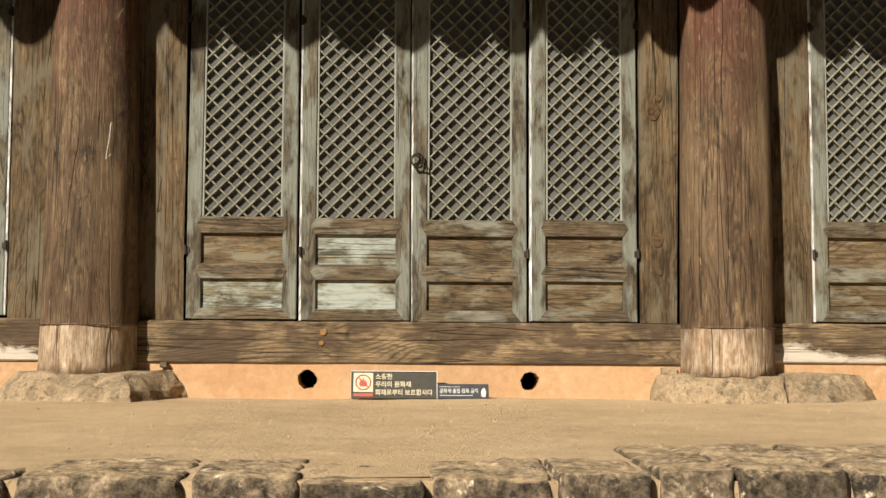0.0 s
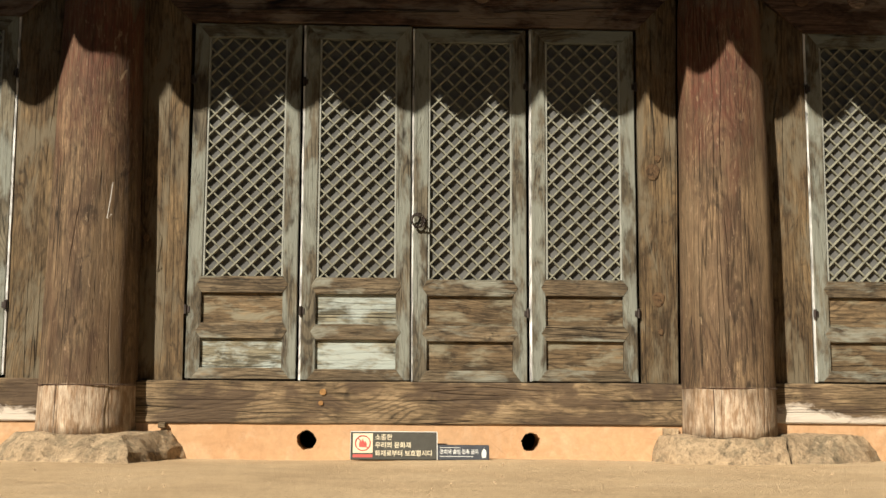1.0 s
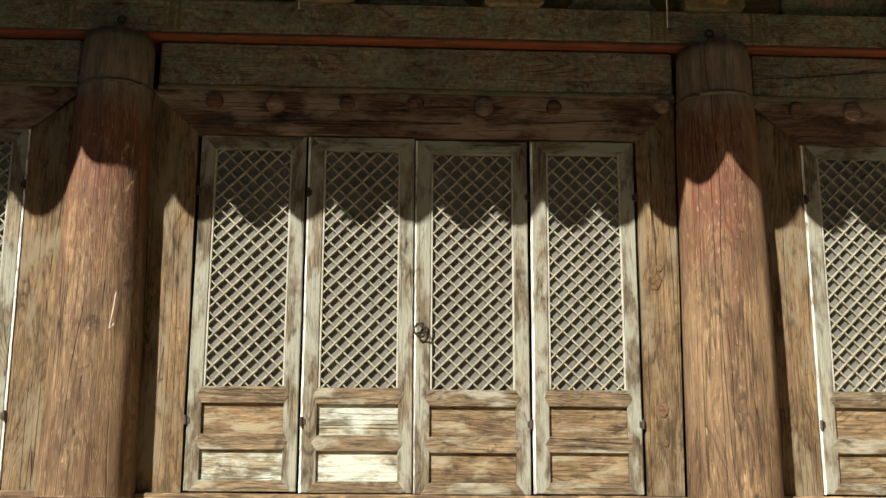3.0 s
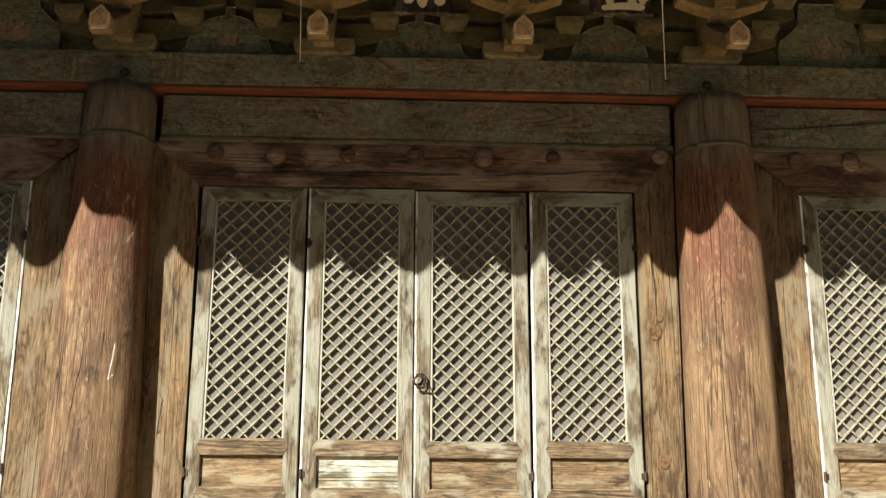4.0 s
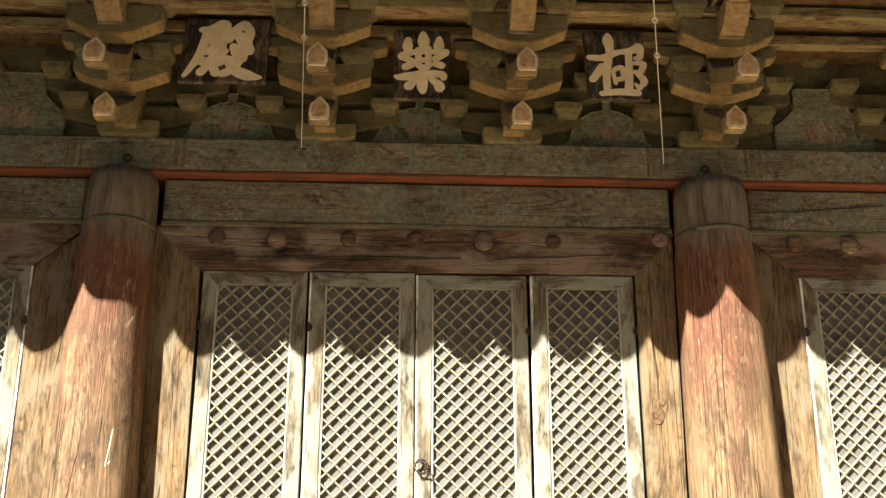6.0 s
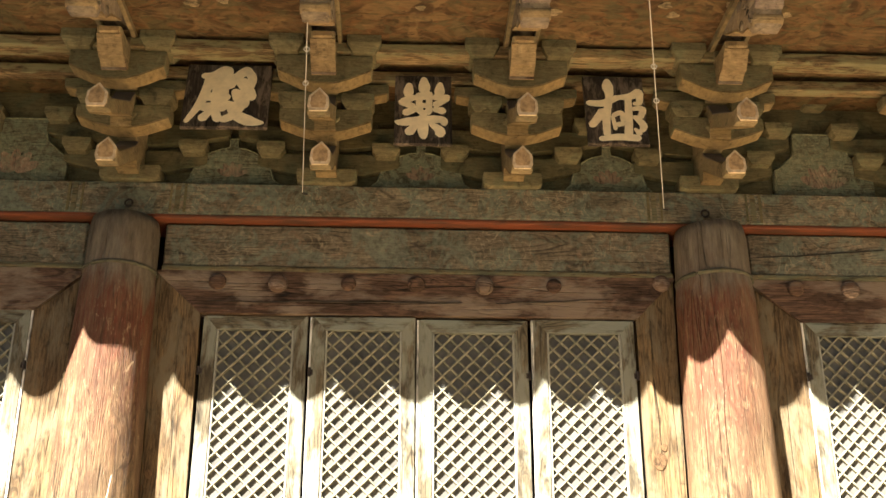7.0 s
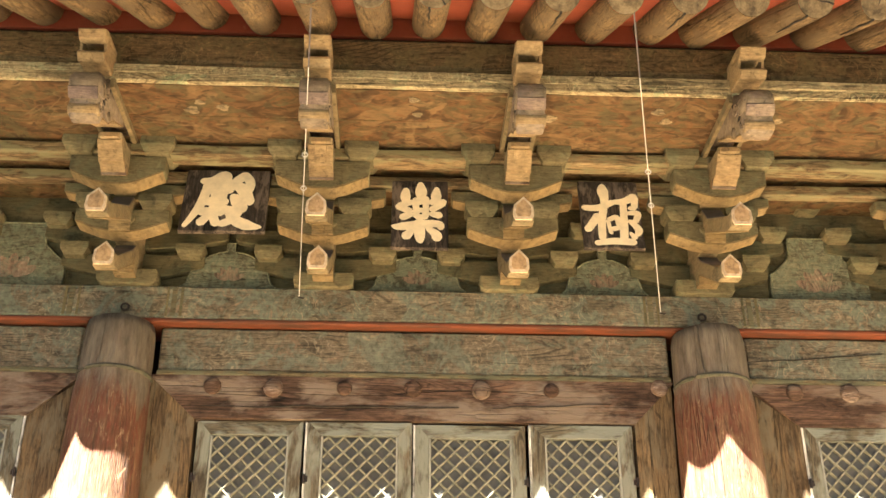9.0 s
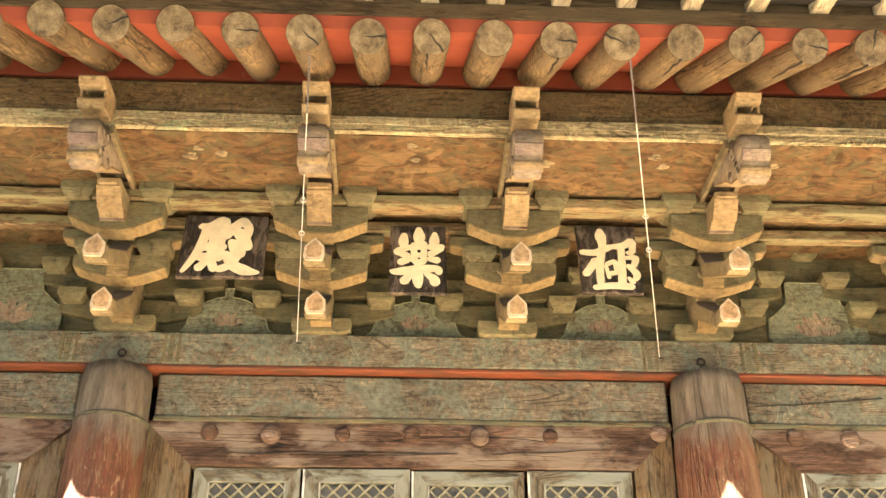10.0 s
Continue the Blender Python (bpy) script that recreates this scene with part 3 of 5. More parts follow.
def column(x, y, label, r_foot, r_mid, r_top, z0, seed):
    t = thing("wooden_column", label, "column", "columns of the hall", at=(x, y, z0))
    bm = bmesh.new()
    n, rings = 56, 46
    top = 3.098 - z0
    prev = None
    first = None
    for j in range(rings + 1):
        u = j / rings
        z = u * top
        r = r_foot + (r_mid - r_foot) * min(1, u / 0.35) if u < 0.35 else r_mid + (r_top - r_mid) * (u - 0.35) / 0.65
        if u > 0.86:
            r -= 0.006
        if u > 0.985:
            r -= 0.012
        ring = []
        for k in range(n):
            a = 2 * math.pi * k / n
            w = noise.noise(Vector((math.cos(a) * 1.2 + seed, math.sin(a) * 1.2, z * 0.7))) * 0.010
            w += noise.noise(Vector((math.cos(a) * 5 + seed, math.sin(a) * 5, z * 1.1))) * 0.004
            zz = z + (0.012 * noise.noise(Vector((math.cos(a) * 4, math.sin(a) * 4, seed))) if j == 0 else 0)
            ring.append(bm.verts.new(((r + w) * math.cos(a), (r + w) * math.sin(a), zz)))
        if prev:
            for k in range(n):
                bm.faces.new((prev[k], prev[(k + 1) % n], ring[(k + 1) % n], ring[k]))
        else:
            first = ring
        prev = ring
    bm.faces.new(first[::-1])
    bm.faces.new(prev)
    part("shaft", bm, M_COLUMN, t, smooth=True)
    zb = 2.765 - z0
    ub = zb / top
    rb = r_mid + (r_top - r_mid) * (ub - 0.35) / 0.65
    part("groove_band", hoop(bmesh.new(), (0, 0, zb), rb - 0.008, 0.014, Matrix.Rotation(radians(90), 3, 'X'), 48), M_BAND, t, "dark band scribed round the column head", smooth=True)
    # the foot was renewed: a seam all round and joints between its pieces
    part("foot_seam", hoop(bmesh.new(), (0, 0, 0.262), r_foot - 0.002, 0.0032, Matrix.Rotation(radians(90), 3, 'X'), 48), M_HEADER, t, "dark seam above the renewed foot", smooth=True)
    for k, deg in enumerate((-118, -62)):
        a = radians(deg + 7 * math.sin(seed + k))
        x1, y1 = (r_foot + 0.001) * math.cos(a), (r_foot + 0.001) * math.sin(a)
        wob = 0.006 * math.sin(seed * 3 + k)
        part("foot_seam", tube(bmesh.new(), [(x1, y1, 0.012), (x1 + wob, y1, 0.13), (x1, y1, 0.262)], 0.0018, 6), M_HEADER, t)
    return t


COL_L, COL_R = -1.665, 1.862
left_col = column(COL_L, -0.06, "thick round pine column with worn red paint on a rough stone", 0.262, 0.245, 0.206, 0.198, 1.0)
right_col = column(COL_R, -0.06, "thick round pine column, reddish above and bleached at its foot", 0.262, 0.255, 0.222, 0.204, 5.0)
column(-5.2, -0.06, "thick round pine column of the outer bay", 0.262, 0.25, 0.215, 0.245, 9.0)
column(5.4, -0.06, "thick round pine column of the outer bay", 0.262, 0.25, 0.215, 0.245, 12.0)

hook = bmesh.new()
tube(hook, [(0.145, -0.222, 1.34), (0.148, -0.245, 1.33), (0.142, -0.245, 1.26), (0.128, -0.25, 1.14), (0.152, -0.25, 1.165)], 0.0024, 6)
part("wire_hook", hook, M_WIRE, left_col, "bent pale wire hook on a nail")

def hewn_stone(low, high, z0, z1, amp, seed):
    "A flat natural stone between a foot outline and a smaller top outline."
    bm = bmesh.new()
    n = len(low)
    one = [bm.verts.new((x, y, z0)) for x, y in low]
    two = [bm.verts.new((x, y, z0 + (z1 - z0) * 0.62)) for x, y in [((p[0] * 0.55 + q[0] * 0.45), (p[1] * 0.55 + q[1] * 0.45)) for p, q in zip(low, high)]]
    three = [bm.verts.new((p[0], p[1], z1 + 0.012 * math.sin(5 * p[0] + seed))) for p in high]
    for r1, r2 in ((one, two), (two, three)):
        for k in range(n):
            bm.faces.new((r1[k], r1[(k + 1) % n], r2[(k + 1) % n], r2[k]))
    cap = bm.faces.new(three)
    bmesh.ops.triangulate(bm, faces=[cap])
    bmesh.ops.subdivide_edges(bm, edges=bm.edges[:], cuts=6, use_grid_fill=True)
    bmesh.ops.triangulate(bm, faces=bm.faces[:])
    s = Vector((seed * 3.1, seed * 1.7, seed * 2.3))
    for v in bm.verts:
        v.co += noise.noise_vector(v.co * 3.5 + s) * amp + noise.noise_vector(v.co * 11.0 + s) * amp * 0.45 + noise.noise_vector(v.co * 28.0 + s) * amp * 0.25
    bmesh.ops.recalc_face_normals(bm, faces=bm.faces)
    return bm


solo("foundation_stone", hewn_stone([(-2.16, -0.18), (-1.98, -0.42), (-1.66, -0.52), (-1.31, -0.57), (-1.16, -0.20), (-1.06, 0.10), (-1.08, 0.3), (-2.16, 0.3)],
                                    [(-2.02, -0.10), (-1.90, -0.30), (-1.64, -0.36), (-1.40, -0.40), (-1.27, -0.16), (-1.14, 0.08), (-1.15, 0.3), (-2.02, 0.3)], 0.0, 0.205, 0.026, 1.0),
     M_ROCK, "rough natural stone block under the column", "stone", "foundation stones")
solo("foundation_stone", hewn_stone([(1.42, -0.10), (1.50, -0.30), (1.80, -0.40), (2.10, -0.37), (2.11, 0.0), (2.10, 0.3), (1.42, 0.3)],
                                    [(1.47, -0.06), (1.54, -0.24), (1.80, -0.335), (2.085, -0.31), (2.095, 0.0), (2.09, 0.3), (1.47, 0.3)], 0.0, 0.208, 0.020, 2.0),
     M_ROCK, "rough natural stone block under the column", "stone", "foundation stones")
solo("foundation_stone", hewn_stone([(2.115, -0.36), (2.35, -0.36), (2.60, -0.25), (2.74, -0.06), (2.70, 0.2), (2.115, 0.2)],
                                    [(2.125, -0.28), (2.30, -0.22), (2.52, -0.15), (2.62, -0.02), (2.60, 0.2), (2.125, 0.2)], 0.0, 0.212, 0.024, 3.0),
     M_ROCK, "cracked end of the rough stone beside the column", "stone", "foundation stones")


# ---------------- lower wall ----------------
def plaster_band(x0, x1, holes):
    """A strip of clay plaster with round air holes that go through it."""
    z0, z1, y0, y1 = 0.0, 0.27, -0.035, 0.20
    bm = bmesh.new()
    cuts = [x0] + [c + s * 0.12 for c, _ in holes for s in (-1, 1)] + [x1]
    for a, b in zip(cuts[0::2], cuts[1::2]):
        box(bm, a, b, y0, y1, z0, z1)
    for c, cz in holes:
        n = 32
        inner, outer = [], []
        for k in range(n):
            a = 2 * math.pi * (k + 0.5) / n
            ca, sa = math.cos(a), math.sin(a)
            r = 0.052 * (1 + 0.10 * noise.noise(Vector((ca * 2, sa * 2, c))) + 0.10 * noise.noise(Vector((ca * 7, sa * 7, c))))
            inner.append((c + r * ca, cz + r * sa))
            s = min(0.12 / max(abs(ca), 1e-6), ((z1 - cz) if sa > 0 else (cz - z0)) / max(abs(sa), 1e-6))
            outer.append((c + s * ca, cz + s * sa))
        fi, fo = [bm.verts.new((p[0], y0, p[1])) for p in inner], [bm.verts.new((p[0], y0, p[1])) for p in outer]
        bi = [bm.verts.new((p[0], y1, p[1])) for p in inner]
        for k in range(n):
            m = (k + 1) % n
            bm.faces.new((fo[k], fo[m], fi[m], fi[k]))
            bm.faces.new((fi[k], fi[m], bi[m], bi[k]))
        for sx in (-1, 1):
            for z, s in ((z1, 1), (z0, -1)):
                near = [o for o, p in zip(fo, outer) if (p[0] - c) * sx > 0 and (p[1] - cz) * s > 0]
                corner = bm.verts.new((c + 0.12 * sx, y0, z))
                ks = sorted(near, key=lambda q: math.atan2(q.co.z - cz, q.co.x - c))
                side = [q for q in ks if abs(abs(q.co.x - c) - 0.12) < 1e-5]
                flat = [q for q in ks if abs(q.co.z - z) < 1e-5]
                if side and flat:
                    a = min(side, key=lambda q: abs(q.co.z - z))
                    b = max(flat, key=lambda q: abs(q.co.x - c))
                    if a is not b:
                        bm.faces.new((a, corner, b))
    bmesh.ops.recalc_face_normals(bm, faces=bm.faces)
    return bm


wall = solo("wall_north", plaster_band(-1.45, 1.66, [(-0.474, 0.170), (0.757, 0.165)]), M_CLAY,
            "ochre clay plaster band with two round air holes", "wall", kind="structure")
solo("wall_west", box(bmesh.new(), -5.0, -1.85, -0.03, 0.2, 0.0, 0.275), M_CLAY, "ochre clay plaster band under the sill", "wall", kind="structure")
solo("wall_east", box(bmesh.new(), 2.05, 5.2, -0.03, 0.2, 0.0, 0.285), M_CLAY, "ochre clay plaster band under the sill", "wall", kind="structure")
# colour stands in for the unlit depth seen through gaps
solo("wall_inner", box(bmesh.new(), -6, 6, 0.6, 0.8, 0.0, 4.6), M_DARK, "inner closing wall coloured near-black for the unlit inside", "wall", kind="structure")


solo("stone_wedge", box(bmesh.new(), 1.49, 1.575, -0.06, 0.05, 0.208, 0.245), M_ROCK, "small dark stone wedge under the sill end", "stone")
solo("wooden_peg", soften(box(bmesh.new(), -1.275, -1.235, -0.075, 0.0, 0.232, 0.262), 0.004), M_SILL, "short grey peg end under the sill", "peg")


def sill(x0, x1, z0, z1, label, seed, mat=M_SILL):
    t = thing("sill_beam", label, "beam", "sill beams", at=(x0, 0, z0))
    part("timber", beam(0, x1 - x0, -0.05, 0.22, 0, z1 - z0, 0.25, 0.006, 0.008, seed), mat, t)
    return t


mid_sill = sill(-1.43, 1.64, 0.257, 0.490, "long grey-brown sill beam with dark patches", 1.0)
bm = disc(bmesh.new(), 1.04, 0.175, 0.018, -0.056, -0.04, 12)
part("peg", bm, M_RUST, mid_sill, "rusty yellow peg end")
bm = disc(bmesh.new(), 1.03, 0.115, 0.013, -0.056, -0.04, 12)
part("peg", bm, M_RUST, mid_sill, "rusty yellow peg end")
west_sill = sill(-5.0, -1.88, 0.265, 0.497, "grey sill beam with a whitish splash beside the column", 3.0, sill_wood("sill_wood_west", (2.5, 3.1)))
east_sill = sill(2.06, 5.2, 0.275, 0.497, "grey sill beam with a whitish splash beside the column", 6.0, sill_wood("sill_wood_east", (-0.1, 0.5)))


# ---------------- jamb posts, header, tie beam, plate ----------------
def jamb(x0, x1, xt0, xt1, label, seed, mitre):
    """A board beside the doors; its head is cut on the slant against the header."""
    t = thing("jamb_post", label, "post", "door jambs", at=((x0 + x1) / 2, 0, 0.492))
    cx = (x0 + x1) / 2
    h0, h1 = 2.545 - 0.492, 2.80 - 0.492
    out = [(x0 - cx, 0), (x1 - cx, 0), (xt1 - cx, h0 if mitre > 0 else h1), (xt0 - cx, h1 if mitre > 0 else h0)]
    bm = prism(bmesh.new(), out, -0.005, 0.16, 'y')
    for i in range(1, 14):
        bmesh.ops.bisect_plane(bm, geom=bm.verts[:] + bm.edges[:] + bm.faces[:], plane_co=(0, 0, i * 0.16), plane_no=(0, 0, 1))
    rough_up(bm, 0.004, 1.5, seed)
    part("board", bm, M_POST, t)
    return t


def knot(parent, x, z, r):
    """A knot in the board: a slightly raised oval of darker end grain."""
    ring = [(x - parent.location.x + r * math.cos(a) * (1 + 0.12 * math.sin(3 * a)), z - 0.492 + 1.25 * r * math.sin(a)) for a in [2 * math.pi * i / 18 for i in range(18)]]
    ob = part("knot", soften(prism(bmesh.new(), [(a, b) for a, b in ring], -0.0105, 0.0, 'y'), 0.003), M_KNOT, parent, "dark oval knot")
    return ob


M_KNOT = timber("knot_wood", 'y', (0.075, 0.042, 0.02), (0.17, 0.105, 0.05), (0.10, 0.06, 0.03), 0.5, 0.3, wscale=20.0)
jamb_l = jamb(-1.46, -1.168, -1.46, -1.188, "rugged vertical pine post beside the lattice doors", 1.0, 1)
jamb_r = jamb(1.388, 1.594, 1.388, 1.628, "knotty vertical pine post beside the lattice doors", 2.0, -1)
jamb(-2.125, -1.84, -2.15, -1.84, "weathered vertical pine post of the outer bay", 3.0, -1)
jamb(2.05, 2.37, 2.05, 2.378, "weathered vertical pine post of the outer bay", 4.0, 1)


for x, z, r in ((-1.39, 1.60, 0.020), (-1.395, 1.28, 0.017)):
    knot(jamb_l, x, z, r)
for x, z, r in ((1.49, 0.965, 0.035), (1.47, 1.70, 0.040), (1.50, 1.78, 0.018), (1.50, 0.78, 0.016)):
    knot(jamb_r, x, z, r)


def header(x0, x1, ix0, ix1, knobs, label, seed):
    t = thing("header_beam", label, "beam", "door headers", at=(x0, 0, 2.545))
    w = x1 - x0
    bm = prism(bmesh.new(), [(ix0 - x0, 0), (ix1 - x0, 0), (w, 0.262), (0, 0.262)], -0.025, 0.18, 'y')
    for i in range(1, 12):
        bmesh.ops.bisect_plane(bm, geom=bm.verts[:] + bm.edges[:] + bm.faces[:], plane_co=(i * w / 12, 0, 0), plane_no=(1, 0, 0))
    rough_up(bm, 0.004, 1.8, seed)
    part("timber", bm, M_HEADER, t)
    for k, (x, z) in enumerate(knobs):
        b = bmesh.new()
        n = 16
        r = 0.052 + 0.007 * math.sin(k * 2.1)
        rings = [[b.verts.new((x - x0 + q * r * math.cos(2 * math.pi * i / n), y, z - 2.545 + q * r * math.sin(2 * math.pi * i / n))) for i in range(n)]
                 for q, y in ((1.0, -0.02), (1.0, -0.034), (0.8, -0.046), (0.3, -0.05))]
        for a, c in zip(rings, rings[1:]):
            for i in range(n):
                b.faces.new((a[i], a[(i + 1) % n], c[(i + 1) % n], c[i]))
        b.faces.new(rings[-1])
        bmesh.ops.recalc_face_normals(b, faces=b.faces)
        part("wooden_boss", b, M_KNOB if k in (1, 6) else M_HEADER, t, "round wooden nail cover", smooth=True)
    return t


M_KNOB = timber("worn_boss_wood", 'x', (0.12, 0.08, 0.06), (0.36, 0.28, 0.22), (0.10, 0.06, 0.04), 0.5, 0.4, wscale=14.0)
main_header = header(-1.475, 1.640, -1.19, 1.39, [(-1.099, 2.738), (-0.742, 2.731), (-0.325, 2.738), (0.078, 2.74), (0.483, 2.738), (0.9, 2.742), (1.549, 2.77)],
       "dark brown door header with round wooden nail covers", 1.0)
header(2.06, 5.2, 2.38, 4.95, [(2.365, 2.755), (2.701, 2.755), (3.05, 2.755), (3.4, 2.75)], "dark brown door header with round wooden nail covers", 4.0)
header(-5.0, -1.85, -4.75, -2.15, [(-4.2, 2.74), (-3.6, 2.74), (-3.0, 2.74), (-2.5, 2.74)], "dark brown door header with round wooden nail covers", 7.0)


M_LOWEDGE = timber("worn_beam_edge", 'x', (0.078, 0.061, 0.034), (0.211, 0.168, 0.093), (0.101, 0.102, 0.064), 0.6, 0.4, wscale=9.0)


def tie(x0, x1, label, seed):
    t = thing("tie_beam", label, "beam", "tie beams", at=(x0, 0, 2.81))
    part("timber", beam(0, x1 - x0, -0.022, 0.2, 0.028, 0.30, 0.3, 0.004, 0.012, seed), M_TIE, t)
    part("lower_edge", beam(0, x1 - x0, -0.030, 0.1, 0.0, 0.030, 0.12, 0.007, 0.006, seed + 2), M_LOWEDGE, t, "pale chipped lower edge")
    return t


tie(-1.436, 1.624, "tie beam with faded green painted ornament", 1.0)
east_tie = tie(2.102, 5.2, "tie beam with faded green painted ornament and a long crack", 3.0)
tie(-5.0, -1.898, "tie beam with faded green painted ornament", 5.0)

def check_line(parent, x0, x1, y, z, drop, wide, seed):
    """A drying check along a beam: a thin dark split that wanders with the grain. Places are in the world; the parent stands unturned."""
    n = 26
    top, low = [], []
    for i in range(n + 1):
        u = i / n
        x = x0 + (x1 - x0) * u
        zc = z + drop * u + 0.016 * noise.noise(Vector((x * 3.0, seed, 0))) + 0.005 * noise.noise(Vector((x * 14.0, seed, 2)))
        w = wide * (0.25 + math.sin(math.pi * u)) * (0.7 + 0.5 * noise.noise(Vector((x * 9.0, seed, 5))))
        top.append((x - parent.location.x, zc + w - parent.location.z))
        low.append((x - parent.location.x, zc - w - parent.location.z))
    bm = bmesh.new()
    for k in range(n):
        prism(bm, [low[k], low[k + 1], top[k + 1], top[k]], y - 0.003, y + 0.01, 'y')
    return part("drying_check", bm, M_DARK, parent, "long dark drying crack")


check_line(east_tie, 2.11, 2.95, -0.026, 2.945, 0.07, 0.0045, 1.0)
check_line(main_header, -1.15, 0.35, -0.031, 2.615, 0.012, 0.0028, 2.0)
check_line(main_header, 0.55, 1.25, -0.031, 2.63, 0.03, 0.0024, 3.0)
plate = thing("plate_beam", "long plate beam in faded green paint over the columns", "beam", at=(-5.6, 0, 3.105))
part("timber", beam(0, 11.4, -0.09, 0.25, 0.040, 0.250, 0.3, 0.003, 0.008, 2.0), M_PLATE, plate)
part("underside_strip", beam(0, 11.4, -0.092, 0.22, 0.012, 0.038, 0.3, 0.004, 0.006, 4.0), M_RED, plate, "red-orange painted lower strip")
for x in (-1.66, 1.85):
    for d, wd, mt in ((-0.36, 0.016, M_WALLBOARD), (-0.325, 0.03, M_LOWEDGE), (-0.28, 0.012, M_WALLBOARD), (0.25, 0.012, M_WALLBOARD), (0.29, 0.03, M_LOWEDGE), (0.335, 0.016, M_WALLBOARD)):
        part("painted_stripe", box(bmesh.new(), x + 5.6 + d - wd / 2, x + 5.6 + d + wd / 2, -0.0945, -0.085, 0.050, 0.240), mt, plate, "faded painted stripe")
for x in (-1.655, 1.835):
    bm = hoop(bmesh.new(), (x + 5.6, -0.105, 0.10), 0.022, 0.007, Matrix.Identity(3))
    part("iron_ring", bm, M_IRON, plate, "small dark iron ring")


# ---------------- lattice door leaves ----------------
LAT_Z0, LAT_Z1, LEAF_H = 0.573, 1.955, 2.038


def leaf(width, pale_low, pale_up, label, hinge_side, ring=False, edge_side=0):
    """One leaf: mitred frame, two sunk panels below, diagonal lattice over paper above. Origin: middle of its foot."""
    t = thing("lattice_door", label, "door", "lattice doors")
    h, st, d = width / 2, 0.08, 0.042
    for s in (-1, 1):
        x0, x1 = sorted((s * h, s * (h - st)))
        part("stile", beam(x0, x1, 0.0, d, 0, LEAF_H, 0.25, 0.0025, 0.004, s + width), M_DOOR_V, t)
        xa, xb = sorted((s * (h - st - 0.001), s * (h - st - 0.012)))
        part("inner_bead", beam(xa, xb, 0.006, d, LAT_Z0, LAT_Z1, 0, 0, 0.002), M_BEAD, t, "thin pale bead beside the lattice")
    # the strip's pale colour paints the bright sunlit edge of the leaf
    if edge_side:
        xa, xb = sorted((edge_side * (h + 0.0005), edge_side * (h + 0.012)))
        part("edge_strip", beam(xa, xb, 0.003, d, 0.0, LEAF_H, 0.3, 0.0015, 0.001), M_EDGE, t, "pale strip painted as the sunlit outer edge")
    w = h - st
    for z0, z1 in ((0.0, 0.063), (0.225, 0.312), (0.480, LAT_Z0), (LAT_Z1, LEAF_H)):
        m = min(0.03, (z1 - z0) * 0.4)
        out = [(-w - 0.0, z0), (w, z0), (w + m, (z0 + z1) / 2), (w, z1), (-w, z1), (-w - m, (z0 + z1) / 2)]
        if z0 == 0.0:
            out = [(-w - 0.05, 0.0), (w + 0.05, 0.0), (w, z1), (-w, z1)]
        if z1 == LEAF_H:
            out = [(-w, z0), (w, z0), (w + 0.07, z1), (-w - 0.07, z1)]
        part("rail", soften(prism(bmesh.new(), out, -0.002, d - 0.003, 'y'), 0.003), M_DOOR_TOP if z1 == LEAF_H else M_DOOR_H, t)
    for k, (z0, z1) in enumerate(((0.063, 0.225), (0.312, 0.480))):
        pale = (pale_low, pale_up)[k]
        part("panel", beam(-w, w, 0.022, 0.034, z0 - 0.002, z1 + 0.002, 0.1, 0.0015, 0.002), M_PANEL_PALE if pale else M_PANEL_BROWN, t,
             "pale bleached board" if pale else "bare brown board")
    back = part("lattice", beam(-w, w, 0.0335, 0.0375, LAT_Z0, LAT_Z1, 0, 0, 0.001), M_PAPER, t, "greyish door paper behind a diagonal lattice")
    x0, x1, cell = -w + 0.012, w - 0.012, 0.0905
    n = int((x1 - x0 + LAT_Z1 - LAT_Z0) / cell) + 1
    for way in (1, -1):
        for i in range(n + 1):
            c = i * cell + 0.03
            lo, hi = max(0.0, c - (LAT_Z1 - LAT_Z0)), min(x1 - x0, c)
            if hi - lo < 0.02:
                continue
            if way > 0:
                a, b = (x0 + lo, LAT_Z1 - (c - lo)), (x0 + hi, LAT_Z1 - (c - hi))
            else:
                a, b = (x1 - lo, LAT_Z1 - (c - lo)), (x1 - hi, LAT_Z1 - (c - hi))
            L = math.hypot(b[0] - a[0], b[1] - a[1])
            bm = bmesh.new()
            y = 0.008 if way > 0 else 0.012
            prism(bm, [(-0.0052, y + 0.003), (-0.0030, y), (0.0030, y), (0.0052, y + 0.003), (0.0052, 0.0333 - 0.001 * way), (-0.0052, 0.0333 - 0.001 * way)][::-1], 0, L, 'z')
            ang = math.atan2(b[0] - a[0], b[1] - a[1])
            bmesh.ops.transform(bm, matrix=Matrix.Translation((a[0], 0, a[1])) @ Matrix.Rotation(ang, 4, 'Y'), verts=bm.verts)
            part("lattice_bar", bm, M_BAR, back)
    for z in (0.385, 1.70):
        bm = bmesh.new()
        tube(bm, [(hinge_side * (h + 0.006), -0.006, z - 0.026), (hinge_side * (h + 0.006), -0.006, z + 0.026)], 0.009, 10)
        box(bm, *sorted((hinge_side * (h + 0.002), hinge_side * (h - 0.016))), -0.005, 0.001, z - 0.016, z + 0.016)
        part("hinge", bm, M_IRON, t, "dark iron hinge")
    if ring:
        bm = hoop(bmesh.new(), (-h + 0.025, -0.03, 0.905), 0.040, 0.0055, Matrix.Rotation(radians(25), 3, 'Z'))
        hoop(bm, (-h + 0.02, -0.04, 0.90), 0.034, 0.005, Matrix.Rotation(radians(-30), 3, 'Z') @ Matrix.Rotation(radians(20), 3, 'X'))
